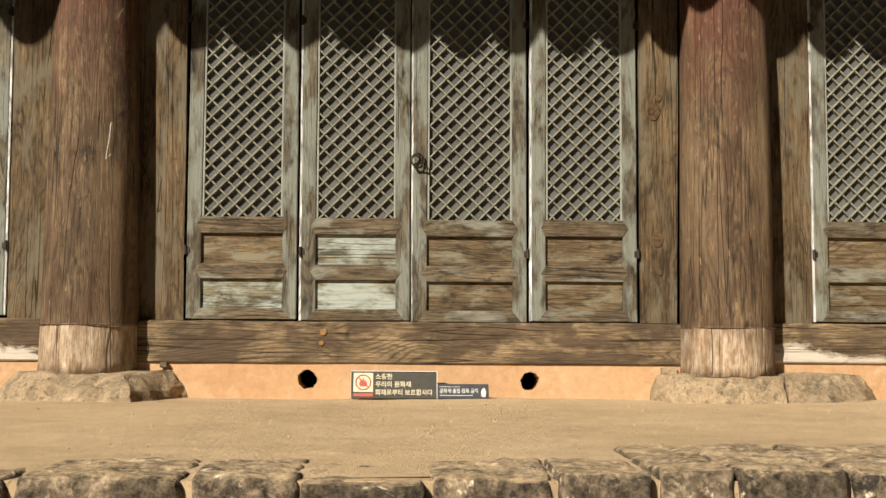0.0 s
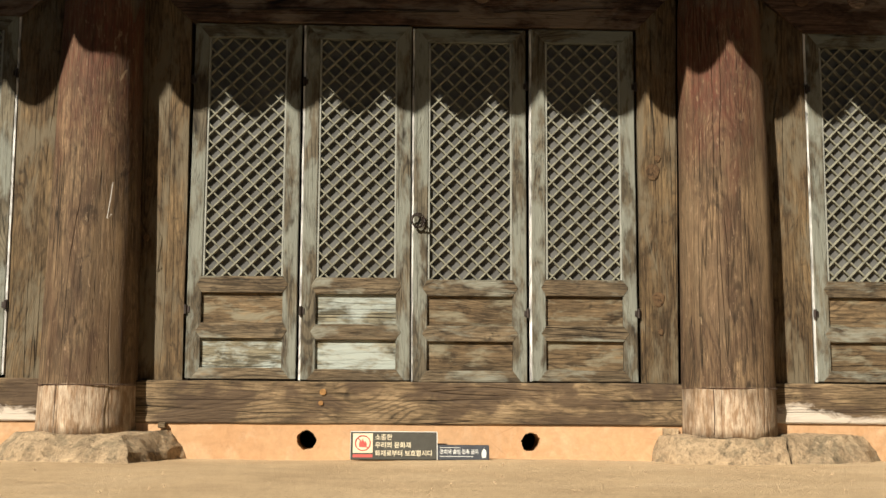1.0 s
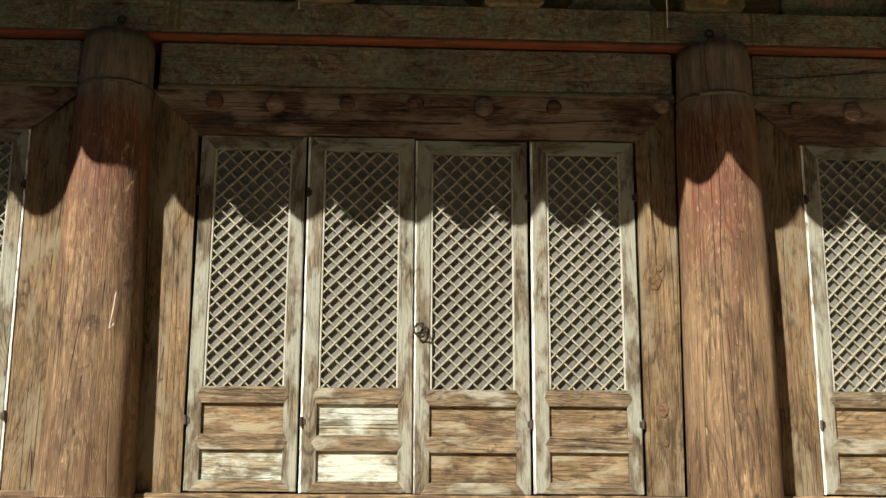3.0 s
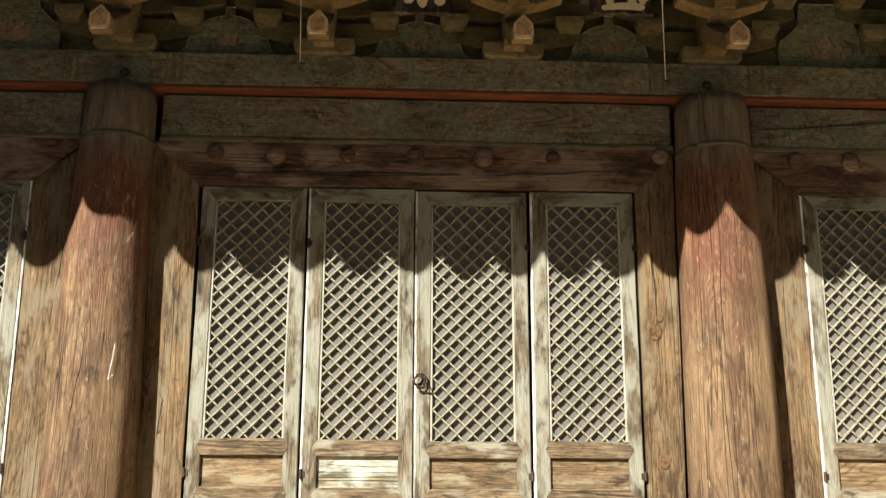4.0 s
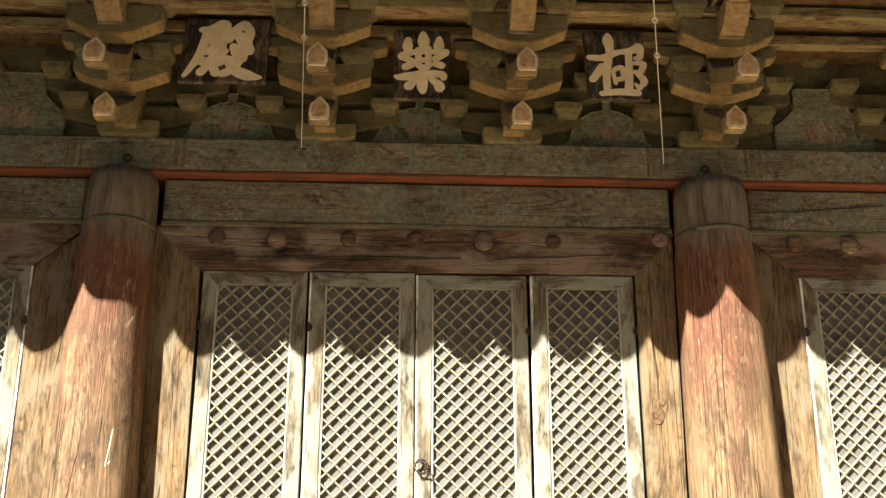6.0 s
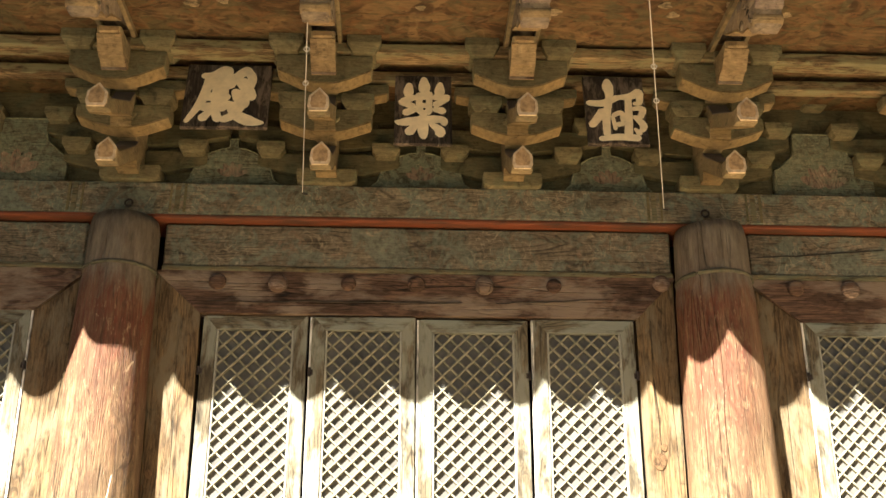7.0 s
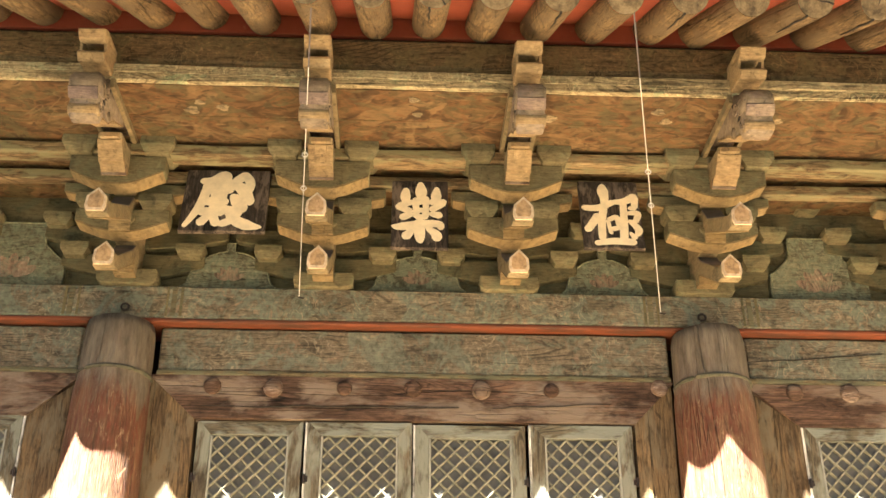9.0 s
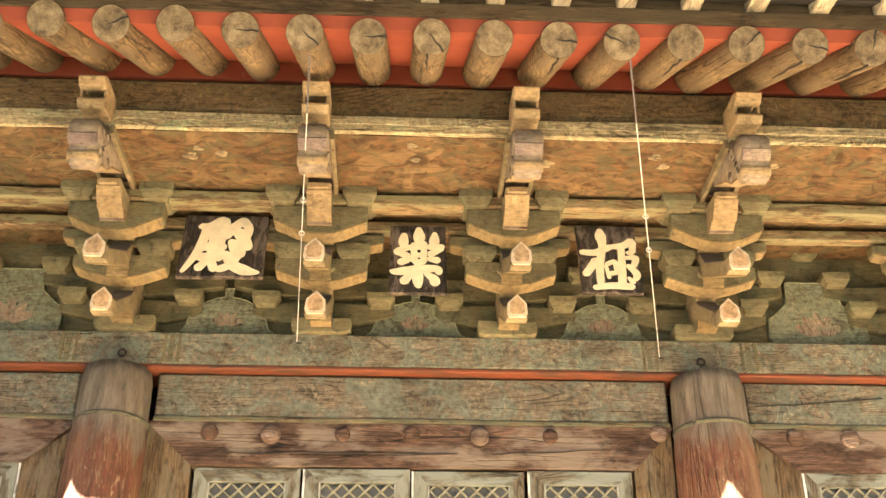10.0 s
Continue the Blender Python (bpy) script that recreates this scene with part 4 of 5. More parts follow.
        tube(bm, [(-h + 0.02, 0.0, 0.945), (-h + 0.02, -0.04, 0.943)], 0.007, 8)
        part("ring_pull", bm, M_IRON, t, "dark iron ring pull")
    return t


def put_leaf(t, x, z, y=0.0, lean=0.0):
    t.matrix_basis = pose(x, y, z, 0, lean, 0)
    return t


leaf_one = put_leaf(leaf(0.610, True, False, "weathered lattice door leaf with one bleached lower panel", -1), -0.852, 0.500, 0.006, -0.25)
leaf_two = put_leaf(leaf(0.606, True, True, "weathered lattice door leaf with two bleached bluish panels", -1, edge_side=-1), -0.216, 0.496, -0.012, -0.3)
leaf_three = put_leaf(leaf(0.642, False, False, "weathered lattice door leaf with brown panels and an iron ring", 1, ring=True, edge_side=-1), 0.423, 0.492, 0.0, -0.15)
leaf_four = put_leaf(leaf(0.598, False, False, "weathered lattice door leaf with bare brown panels", 1, edge_side=-1), 1.070, 0.498, -0.010, 0.0)
leaf_east = put_leaf(leaf(0.612, False, False, "weathered lattice door leaf of the outer bay", -1, edge_side=-1), 2.695, 0.506, -0.012, 0.0)
copy_thing(leaf_east, pose(3.32, 0.0, 0.506))
copy_thing(leaf_east, pose(3.94, -0.01, 0.506))
leaf_west = put_leaf(leaf(0.610, True, False, "weathered lattice door leaf with a pale edge, outer bay", 1, edge_side=1), -2.452, 0.51, -0.010, -0.5)
copy_thing(leaf_west, pose(-3.08, 0.0, 0.51))
copy_thing(leaf_west, pose(-3.71, 0.0, 0.51))

# ---------------- bracket sets ----------------
SETS = [-3.08, -1.668, -0.478, 0.660, 1.875, 3.28, 4.55]


def cross_arm(x, y, z0, z1, half, depth, parent, mat=M_GREEN, bare=True):
    """A boat-shaped arm along the wall: its underside rises towards both ends."""
    rise = (z1 - z0) * 0.45
    out = [(-half, z1), (-half, z0 + rise + 0.012), (-half * 0.97, z0 + rise), (-half * 0.5, z0 + rise * 0.28), (-half * 0.2, z0), (half * 0.2, z0),
           (half * 0.5, z0 + rise * 0.28), (half * 0.97, z0 + rise), (half, z0 + rise + 0.012), (half, z1)]
    arm = part("cross_arm", soften(prism(bmesh.new(), out, y - depth / 2, y + depth / 2, 'y'), 0.004), mat, parent)
    if not bare:
        return arm
    low = [(a, b - 0.003) for a, b in out[2:8]]
    lip = low + [(a, b + 0.012) for a, b in low[::-1]]
    part("arm_underside", prism(bmesh.new(), lip, y - depth / 2 - 0.0025, y + depth / 2 + 0.0025, 'y'), M_OCHRE, arm, "bare ochre underside")
    return arm


def small_block(x, y, z0, w, h, parent, depth=None, mat=M_GREEN):
    """A bearing block: square above, tapering below."""
    d = (depth or w) / 2
    bm = bmesh.new()
    lv = [(w * 0.34, d * 0.80, z0), (w * 0.5, d, z0 + h * 0.5), (w * 0.5, d, z0 + h)]
    rings = [[bm.verts.new((x + sx * a, y + sy * b, z)) for sx, sy in ((-1, -1), (1, -1), (1, 1), (-1, 1))] for a, b, z in lv]
    for r1, r2 in zip(rings, rings[1:]):
        for k in range(4):
            bm.faces.new((r1[k], r1[(k + 1) % 4], r2[(k + 1) % 4], r2[k]))
    bm.faces.new(rings[0][::-1])
    bm.faces.new(rings[-1])
    soften(bm, 0.003)
    return part("bearing_block", bm, mat, parent)


def beaked_arm(y_in, y_body, z0, z1, tip_y, tip_z, parent):
    """An arm that runs out of the wall and ends in a drooping beak with a five-sided pale face."""
    w = 0.060
    out = [(y_in, z1), (y_in, z0), (y_body, z0), (y_body - 0.012, z0 + 0.05), (tip_y + 0.07, tip_z - 0.055), (tip_y, tip_z - 0.065), (tip_y - 0.012, tip_z + 0.02),
           (tip_y + 0.05, tip_z + 0.03), (y_body - 0.07, z0 + 0.115), (y_body + 0.02, z1)]
    arm = part("beaked_arm", soften(prism(bmesh.new(), out, -w, w, 'x'), 0.005), M_ARM, parent)
    under = [(y_body + 0.07, z0 - 0.003), (y_body - 0.003, z0 - 0.003), (y_body - 0.015, z0 + 0.048), (tip_y + 0.072, tip_z - 0.059), (tip_y + 0.072, tip_z - 0.05), (y_body - 0.010, z0 + 0.058), (y_body + 0.006, z0 + 0.006), (y_body + 0.07, z0 + 0.006)]
    part("arm_underside", prism(bmesh.new(), under, -w - 0.002, w + 0.002, 'x'), M_OCHRE, arm, "bare ochre underside")
    top = [(y_body + 0.015, z1 + 0.002), (y_body - 0.072, z0 + 0.118), (tip_y + 0.06, tip_z + 0.034), (tip_y + 0.06, tip_z + 0.026), (y_body - 0.07, z0 + 0.11), (y_body + 0.02, z1 - 0.006)]
    part("beak_top", prism(bmesh.new(), top, -w * 0.96, w * 0.96, 'x'), M_BLUE, arm, "slate grey painted upper side")
    pent = [(-0.046, -0.066), (0.046, -0.066), (0.058, -0.036), (0.055, 0.024), (0.004, 0.084), (-0.052, 0.028), (-0.058, -0.036)]
    bm = prism(bmesh.new(), pent, -0.012, 0.0, 'y')
    bmesh.ops.transform(bm, matrix=Matrix.Translation((0, tip_y - 0.012, tip_z)) @ Matrix.Rotation(radians(-4), 4, 'X'), verts=bm.verts)
    face = part("tip_face", bm, M_TIP_EDGE, arm, "five-sided chalky white face")
    bm = prism(bmesh.new(), [(a * 0.74, b * 0.76 + 0.002) for a, b in pent], -0.015, -0.011, 'y')
    bmesh.ops.transform(bm, matrix=Matrix.Translation((0, tip_y - 0.012, tip_z)) @ Matrix.Rotation(radians(-4), 4, 'X'), verts=bm.verts)
    bm2 = part("tip_face", bm, M_TIP, arm, "buff worn middle of the tip")
    return arm


def bracket(x, label):
    t = thing("bracket_set", label, "roof bracket", "bracket sets under the eaves", at=(x, 0, 3.352))
    z = 3.352
    base = [(-0.185, 0.06), (-0.18, 0.02), (-0.15, 0.0), (0.15, 0.0), (0.18, 0.02), (0.185, 0.06), (0.18, 0.10), (-0.18, 0.10)]
    part("base_block", soften(prism(bmesh.new(), base, -0.13, 0.2, 'y'), 0.006), M_GREEN, t)
    beaked_arm(0.3, -0.205, 3.385 - z, 3.59 - z, -0.63, 3.275 - z, t)
    beaked_arm(0.3, -0.435, 3.555 - z, 3.78 - z, -0.92, 3.452 - z, t)
    # wall plane
    cross_arm(0, 0.005, 3.44 - z, 3.60 - z, 0.44, 0.06, t, M_WALLBOARD, False)
    cross_arm(0, 0.005, 3.64 - z, 3.79 - z, 0.57, 0.06, t, M_WALLBOARD, False)
    # first and second step outwards
    cross_arm(0, -0.36, 3.545 - z, 3.70 - z, 0.275, 0.11, t)
    cross_arm(0, -0.36, 3.76 - z, 3.88 - z, 0.37, 0.09, t)
    cross_arm(0, -0.61, 3.725 - z, 3.915 - z, 0.275, 0.11, t)
    for s in (-1, 1):
        small_block(s * 0.185, -0.36, 3.70 - z, 0.20, 0.105, t, 0.15)
        small_block(s * 0.225, -0.61, 3.918 - z, 0.20, 0.105, t, 0.23)
        small_block(s * 0.355, -0.02, 3.562 - z, 0.175, 0.09, t, 0.15)
        small_block(s * 0.49, -0.02, 3.770 - z, 0.175, 0.09, t, 0.15)
    small_block(0, -0.36, 3.60 - z, 0.17, 0.05, t, 0.15)
    # third arm and its carved head below the soffit
    w = 0.068
    third = [(0.2, 4.0 - z), (0.2, 3.80 - z), (-0.62, 3.80 - z), (-0.70, 3.765 - z), (-0.76, 3.80 - z), (-0.80, 3.80 - z), (-0.88, 3.885 - z), (-0.90, 3.925 - z), (-0.70, 3.935 - z), (-0.68, 4.0 - z)]
    arm = part("third_arm", soften(prism(bmesh.new(), third, -w, w, 'x'), 0.005), M_ARM, t)
    bm = box(bmesh.new(), -w * 0.8, w * 0.8, -0.906, -0.88, 3.888 - z, 3.922 - z)
    part("end_face", soften(bm, 0.003), M_BUFF, arm, "bare ochre cut end")
    steps = [(-0.66, 3.792 - z), (-0.70, 3.758 - z), (-0.765, 3.792 - z), (-0.803, 3.792 - z), (-0.885, 3.881 - z), (-0.88, 3.895 - z), (-0.80, 3.81 - z), (-0.66, 3.80 - z)]
    part("stepped_underside", prism(bmesh.new(), steps, -w - 0.002, w + 0.002, 'x'), M_BUFF, arm, "bare ochre stepped underside")
    head = [(-0.72, 4.012 - z), (-0.92, 4.0 - z), (-0.925, 3.938 - z), (-1.12, 3.845 - z), (-1.20, 3.775 - z), (-1.29, 3.745 - z), (-1.32, 3.69 - z), (-1.40, 3.685 - z), (-1.415, 3.73 - z),
            (-1.43, 3.79 - z), (-1.47, 3.83 - z), (-1.475, 3.89 - z), (-1.43, 3.935 - z), (-1.34, 3.945 - z), (-1.28, 4.015 - z)]
    bm = prism(bmesh.new(), head, -w * 1.05, w * 1.05, 'x')
    part("carved_head", soften(bm, 0.014, 3), M_CARVED, t, "carved greyish arm end shaped like a cloud", smooth=True)
    for (cy, cz, r) in ((-1.37, 3.86, 0.055), (-1.29, 3.90, 0.04), (-1.37, 3.755, 0.035)):
        for sd in (-1, 1):
            pts = [(sd * (w * 1.05 + 0.003), cy + r * (1 - i / 26) * math.cos(i * 0.55), cz - z + r * (1 - i / 26) * math.sin(i * 0.55)) for i in range(20)]
            part("scroll", tube(bmesh.new(), pts, 0.008, 5), M_CARVED, t, "carved scroll on the arm end")
    belly = [(-0.93, 3.936 - z), (-1.12, 3.840 - z), (-1.20, 3.770 - z), (-1.29, 3.740 - z), (-1.29, 3.752 - z), (-1.20, 3.784 - z), (-1.12, 3.855 - z), (-0.93, 3.948 - z)]
    part("head_underside", prism(bmesh.new(), belly, -w * 1.05 - 0.002, w * 1.05 + 0.002, 'x'), M_BUFF, t, "pale buff underside")
    brow = [(-1.412, 3.775 - z), (-1.432, 3.785 - z), (-1.462, 3.822 - z), (-1.447, 3.835 - z)]
    part("painted_band", soften(prism(bmesh.new(), [(a - 0.012, b) for a, b in brow], -w * 1.12, w * 1.12, 'x'), 0.003), M_PURPLE, t, "faded purple painted band")
    for (cy, cz, r, wd) in ((-1.40, 3.875, 0.074, 0.080), (-1.385, 3.735, 0.040, 0.078), (-1.20, 3.82, 0.035, 0.076)):
        roll = prism(bmesh.new(), [(cy + r * math.cos(2 * math.pi * i / 16), cz - z + r * math.sin(2 * math.pi * i / 16)) for i in range(16)], -wd, wd, 'x')
        part("carved_roll", soften(roll, r * 0.42, 3), M_BUFF if cz < 3.8 else M_CARVED, t, "rounded carved roll on the arm end", smooth=True)
    soffit_rib = [(-0.62, 3.99 - z), (-1.26, 3.975 - z), (-1.26, 4.03 - z), (-0.62, 4.03 - z)]
    part("rib", rough_up(prism(bmesh.new(), soffit_rib, 0.072, 0.096, 'x'), 0.007, 11.0), M_ARM, t, "pale chipped rib along the soffit")
    part("rib", rough_up(prism(bmesh.new(), soffit_rib, -0.096, -0.072, 'x'), 0.007, 13.0), M_ARM, t, "pale chipped rib along the soffit")
    for k, (sy, sz) in enumerate(((-0.772, 3.802), (-0.836, 3.842))):
        lip = [(sy, sz - z - 0.012), (sy - 0.05, sz - z + 0.034), (sy - 0.05, sz - z + 0.046), (sy, sz - z + 0.004)]
        part("cut_step", soften(prism(bmesh.new(), lip, -w * (0.62 - 0.14 * k), w * (0.62 - 0.14 * k), 'x'), 0.003), M_BUFF, arm, "carved step on the arm end")
    # dark strip laid on the arm to paint the shade in its notch
    notch = [(-0.700, 3.765 - z), (-0.745, 3.806 - z), (-0.752, 3.800 - z), (-0.708, 3.757 - z)]
    part("notch", prism(bmesh.new(), notch, -w - 0.003, w + 0.003, 'x'), M_HEADER, arm, "dark strip painted as the shade of a notch")
    # flat near-black ovals paint the shade of carved hollows
    for sd in (-1, 1):
        for cy, cz, ry, rz, lean in ((-1.318, 3.915, 0.030, 0.011, 0.5), (-1.300, 3.872, 0.034, 0.010, 0.2), (-1.322, 3.832, 0.026, 0.010, -0.2), (-1.335, 3.792, 0.020, 0.009, -0.5), (-1.262, 3.945, 0.030, 0.010, 0.7)):
            oval = [(cy + ry * math.cos(q) * math.cos(lean) - rz * math.sin(q) * math.sin(lean), cz - z + ry * math.cos(q) * math.sin(lean) + rz * math.sin(q) * math.cos(lean)) for q in [2 * math.pi * i / 12 for i in range(12)]]
            part("hollow", prism(bmesh.new(), oval, sd * (w * 1.05 + 0.0015) - 0.003, sd * (w * 1.05 + 0.0015) + 0.003, 'x'), M_DARK, t, "flat dark oval painted as a shaded hollow")
    # carved piece that clasps the eave purlin
    clasp = [(-1.20, 4.05 - z), (-1.34, 4.045 - z), (-1.42, 4.02 - z), (-1.46, 4.055 - z), (-1.44, 4.080 - z), (-1.24, 4.085 - z), (-1.24, 4.192 - z), (-1.40, 4.188 - z), (-1.415, 4.136 - z), (-1.465, 4.138 - z), (-1.50, 4.18 - z), (-1.44, 4.215 - z), (-1.20, 4.23 - z)]
    part("purlin_clasp", soften(prism(bmesh.new(), clasp, -0.072, 0.072, 'x'), 0.006), M_BUFF, t, "carved clasp on the eave purlin")
    for sd in (-1, 1):
        cheek = [(-1.23, 4.072 - z), (-1.425, 4.074 - z), (-1.415, 4.10 - z), (-1.43, 4.142 - z), (-1.23, 4.200 - z)]
        part("clasp_cheek", prism(bmesh.new(), cheek, sd * 0.064 - 0.007, sd * 0.064 + 0.007, 'x'), M_BUFF, t, "chipped side of the clasp")
    return t


first_set = bracket(SETS[1], "tiered wooden roof bracket with drooping beaks, over a column")
for x in SETS:
    if x != SETS[1]:
        b = copy_thing(first_set, pose(x, 0, 3.352))
        over = x in (SETS[4],)
        tagged(b, "tiered wooden roof bracket with drooping beaks, " + ("over a column" if over else "between two columns"))

# ---------------- wall between the brackets ----------------
back = solo("wall_frieze", beam(-5.6, 5.8, 0.03, 0.15, 3.35, 4.6, 0.5, 0.003, 0.004), M_WALLBOARD, "painted board wall behind the brackets in faded green and brown", "wall", kind="structure")


def figure_panel(x, half, top, shoulders, label):
    """A low painted panel standing on the plate between two bracket sets."""
    t = thing("painted_panel", label, "panel", "painted panels between the brackets", at=(x, 0.0, 3.352))
    if shoulders:
        side = [(1.0, 0.0), (1.03, 0.09), (1.0, 0.205), (0.86, 0.235), (0.60, 0.315), (0.575, 0.345), (0.56, top - 0.015), (0.50, top)]
        out = [(half * a, b) for a, b in side] + [(-half * a, b) for a, b in side[::-1]]
    else:
        side = [(1.25, 0.0), (1.12, 0.035), (0.98, 0.07), (0.93, 0.12), (0.86, 0.17), (0.70, 0.22), (0.50, 0.258), (0.28, 0.28), (0.10, 0.288), (0.09, 0.33), (0.12, 0.35)]
        out = [(half * a, b * top / 0.30) for a, b in side] + [(-half * a, b * top / 0.30) for a, b in side[::-1]]
    part("board", soften(prism(bmesh.new(), out, -0.015, 0.03, 'y'), 0.004), M_PICTURE, t)
    rim = bmesh.new()
    tube(rim, [(a * 0.96, -0.015, b * 0.97 + 0.004) for a, b in (out[2:] if shoulders else out[1:-1])], 0.005, 6)
    part("rim", rim, M_LEDGE_GREEN, t, "pale green painted rim")
    bud = bmesh.new()
    for k in range(5):
        a = math.pi * (0.14 + 0.72 * k / 4)
        r = top * 0.16
        cx, cz = r * 1.15 * math.cos(a), 0.085 + r * 1.15 * math.sin(a)
        oval = []
        for i in range(14):
            q = 2 * math.pi * i / 14
            u, v = r * math.cos(q), 0.42 * r * math.sin(q)
            oval.append((cx + u * math.cos(a) - v * math.sin(a), cz + u * math.sin(a) + v * math.cos(a)))
        prism(bud, oval, -0.0172 - 0.0006 * k, -0.012, 'y')
    part("lotus", bud, M_LOTUS, t, "faded painted lotus")
    return t


M_PALE = old_paint("pale_strip_paint", 'x', (0.246, 0.195, 0.108), (0.459, 0.382, 0.223), [((0.295, 0.296, 0.173), 0.54), ((0.164, 0.117, 0.058), 0.62)], 8.0)
M_PALE_GREEN = old_paint("pale_bearer_paint", 'x', (0.230, 0.180, 0.097), (0.460, 0.370, 0.209), [((0.230, 0.268, 0.152), 0.54), ((0.129, 0.092, 0.048), 0.62), ((0.515, 0.440, 0.279), 0.58)], 6.0)
M_PURLIN = old_paint("purlin_paint", 'x', (0.077, 0.051, 0.024), (0.188, 0.126, 0.059), [((0.125, 0.098, 0.044), 0.50), ((0.175, 0.103, 0.042), 0.57), ((0.056, 0.040, 0.020), 0.58)], 5.0)
M_LEDGE_GREEN = old_paint("pale_green_paint", 'x', (0.20, 0.20, 0.12), (0.30, 0.29, 0.18), [((0.14, 0.15, 0.10), 0.5)], 14.0)
M_LOTUS = old_paint("faded_lotus_paint", 'z', (0.20, 0.13, 0.09), (0.32, 0.24, 0.17), [((0.16, 0.16, 0.11), 0.5), ((0.26, 0.13, 0.09), 0.58)], 16.0)
for x, half, top, sh in ((-2.40, 0.31, 0.47, True), (-1.07, 0.27, 0.30, False), (0.095, 0.28, 0.29, False), (1.268, 0.25, 0.30, False), (2.64, 0.31, 0.475, True), (3.92, 0.28, 0.30, False)):
    figure_panel(x, half, top, sh, "stepped board with a faded painting on pale green" if sh else "rounded board with a faded painted lotus")


def wall_blocks(x, z0, label="trapezoid bearing block against the painted wall", mat=M_GREEN):
    t = thing("wall_block", label, "block", "wall blocks", at=(x, 0, z0))
    out = [(-0.055, 0.0), (0.055, 0.0), (0.088, 0.03), (0.088, 0.095), (-0.088, 0.095), (-0.088, 0.03)]
    part("block", soften(prism(bmesh.new(), out, -0.05, 0.04, 'y'), 0.005), mat, t)


for x, z in ((2.64, 4.0), (0.095, 4.03), (1.268, 4.03), (-1.07, 4.03)):
    wall_blocks(x, z)


def ledge(name, y0, y1, z0, z1, mat, label, seed):
    return solo(name, beam(-5.6, 5.8, y0, y1, z0, z1, 0.10, 0.009, 0.010, seed), mat, label, "beam", kind="structure")


ledge("trim", -0.68, -0.56, 3.925, 4.0, M_LEDGE, "pale painted bearer under the soffit", 3.0)
ledge("trim", -0.40, -0.33, 3.905, 3.985, M_LEDGE, "pale painted bearer over the inner arms", 8.0)
M_FLOWER = old_paint("faded_flower_paint", 'x', (0.17, 0.125, 0.07), (0.27, 0.21, 0.125), [((0.15, 0.12, 0.07), 0.52)], 14.0)
soffit = thing("ceiling", "painted soffit boards in ochre and brown with faded swirls", "soffit", kind="structure", at=(0, 0, 4.02))
bm = bmesh.new()
for k, (a, b) in enumerate(((-1.23, -0.94), (-0.934, -0.62), (-0.616, -0.34), (-0.336, 0.05))):
    box(bm, -5.6, 5.8, a, b, 0.0 + 0.002 * (k % 2), 0.04)
part("boards", bm, M_SOFFIT, soffit)
petals = bmesh.new()
for k in range(13):
    x, y = random.uniform(-2.6, 3.0), random.uniform(-1.17, -0.985)
    r = random.uniform(0.022, 0.04)
    prism(petals, [(x + r * (1 + 0.35 * math.sin(3 * a + k)) * math.cos(a), y + r * 0.9 * math.sin(a)) for a in [2 * math.pi * i / 12 for i in range(12)]], -0.0022 - 0.0003 * k, 0.0012 + 0.0001 * k, 'z')
part("painted_flower", petals, M_FLOWER, soffit, "pale painted flowers")["kind"] = "stuff"

eave = thing("eave_purlin", "dark eave purlin on a pale chipped bearer", "beam", at=(-5.6, -1.22, 4.02))
part("bearer", beam(0, 11.4, -0.030, 0.08, 0.004, 0.115, 0.15, 0.007, 0.01, 5.0), M_PALE_GREEN, eave, "pale green and ochre chipped bearer")
part("pale_strip", beam(0, 11.4, -0.034, 0.02, 0.060, 0.118, 0.12, 0.006, 0.004, 9.0), M_PALE, eave, "pale yellow-green painted edge strip")
part("purlin", beam(0, 11.4, -0.015, 0.2, 0.118, 0.385, 0.3, 0.004, 0.05, 6.0), M_PURLIN, eave)

# ---------------- eaves ----------------
RAFT_STEP, RAFT_X0 = 0.3086, -1.722
Y_END, Z_END = -2.08, 3.998
SLOPE = math.atan2(4.49 - Z_END, 0.86)
bm = bmesh.new()
n, L, r = 22, 2.6, 0.0915
rings = []
for j in range(14):
    y = L * j / 13
    rr = r * (1.0 + 0.03 * y)
    rings.append([bm.verts.new((rr * math.cos(2 * math.pi * k / n) * (1 + 0.02 * noise.noise(Vector((k * 0.7, y * 2, 0)))), y, rr * math.sin(2 * math.pi * k / n))) for k in range(n)])
for a, b in zip(rings, rings[1:]):
    for k in range(n):
        bm.faces.new((a[k], b[k], b[(k + 1) % n], a[(k + 1) % n]))
bm.faces.new(rings[-1])
rafter_mesh = mesh_of("shaft", bm, M_RAFTER, True)
bm = bmesh.new()
out = [bm.verts.new((r * 0.985 * math.cos(2 * math.pi * k / n), -0.001, r * 0.985 * math.sin(2 * math.pi * k / n))) for k in range(n)]
mid = bm.verts.new((0, -0.006, 0))
for k in range(n):
    bm.faces.new((out[k], out[(k + 1) % n], mid))
end_mesh = mesh_of("cut_end", bm, M_END)
bm = bmesh.new()
prism(bm, [(-0.003, -0.02), (0.002, -0.004), (0.007, 0.03), (0.003, 0.055), (0.009, 0.090), (0.001, 0.090), (-0.005, 0.056), (0.000, 0.03)], -0.008, 0.002, 'y')
crack_mesh = mesh_of("drying_crack", bm, M_DARK)
bm = bmesh.new()
prism(bm, [(-0.004, -0.024), (0.006, -0.024), (0.011, 0.06), (0.006, 0.14), (0.014, 0.24), (0.011, 0.42), (0.006, 0.24), (-0.003, 0.14), (0.003, 0.06)], -0.0975, -0.086, 'z')
side_crack_mesh = mesh_of("drying_crack", bm, M_DARK)


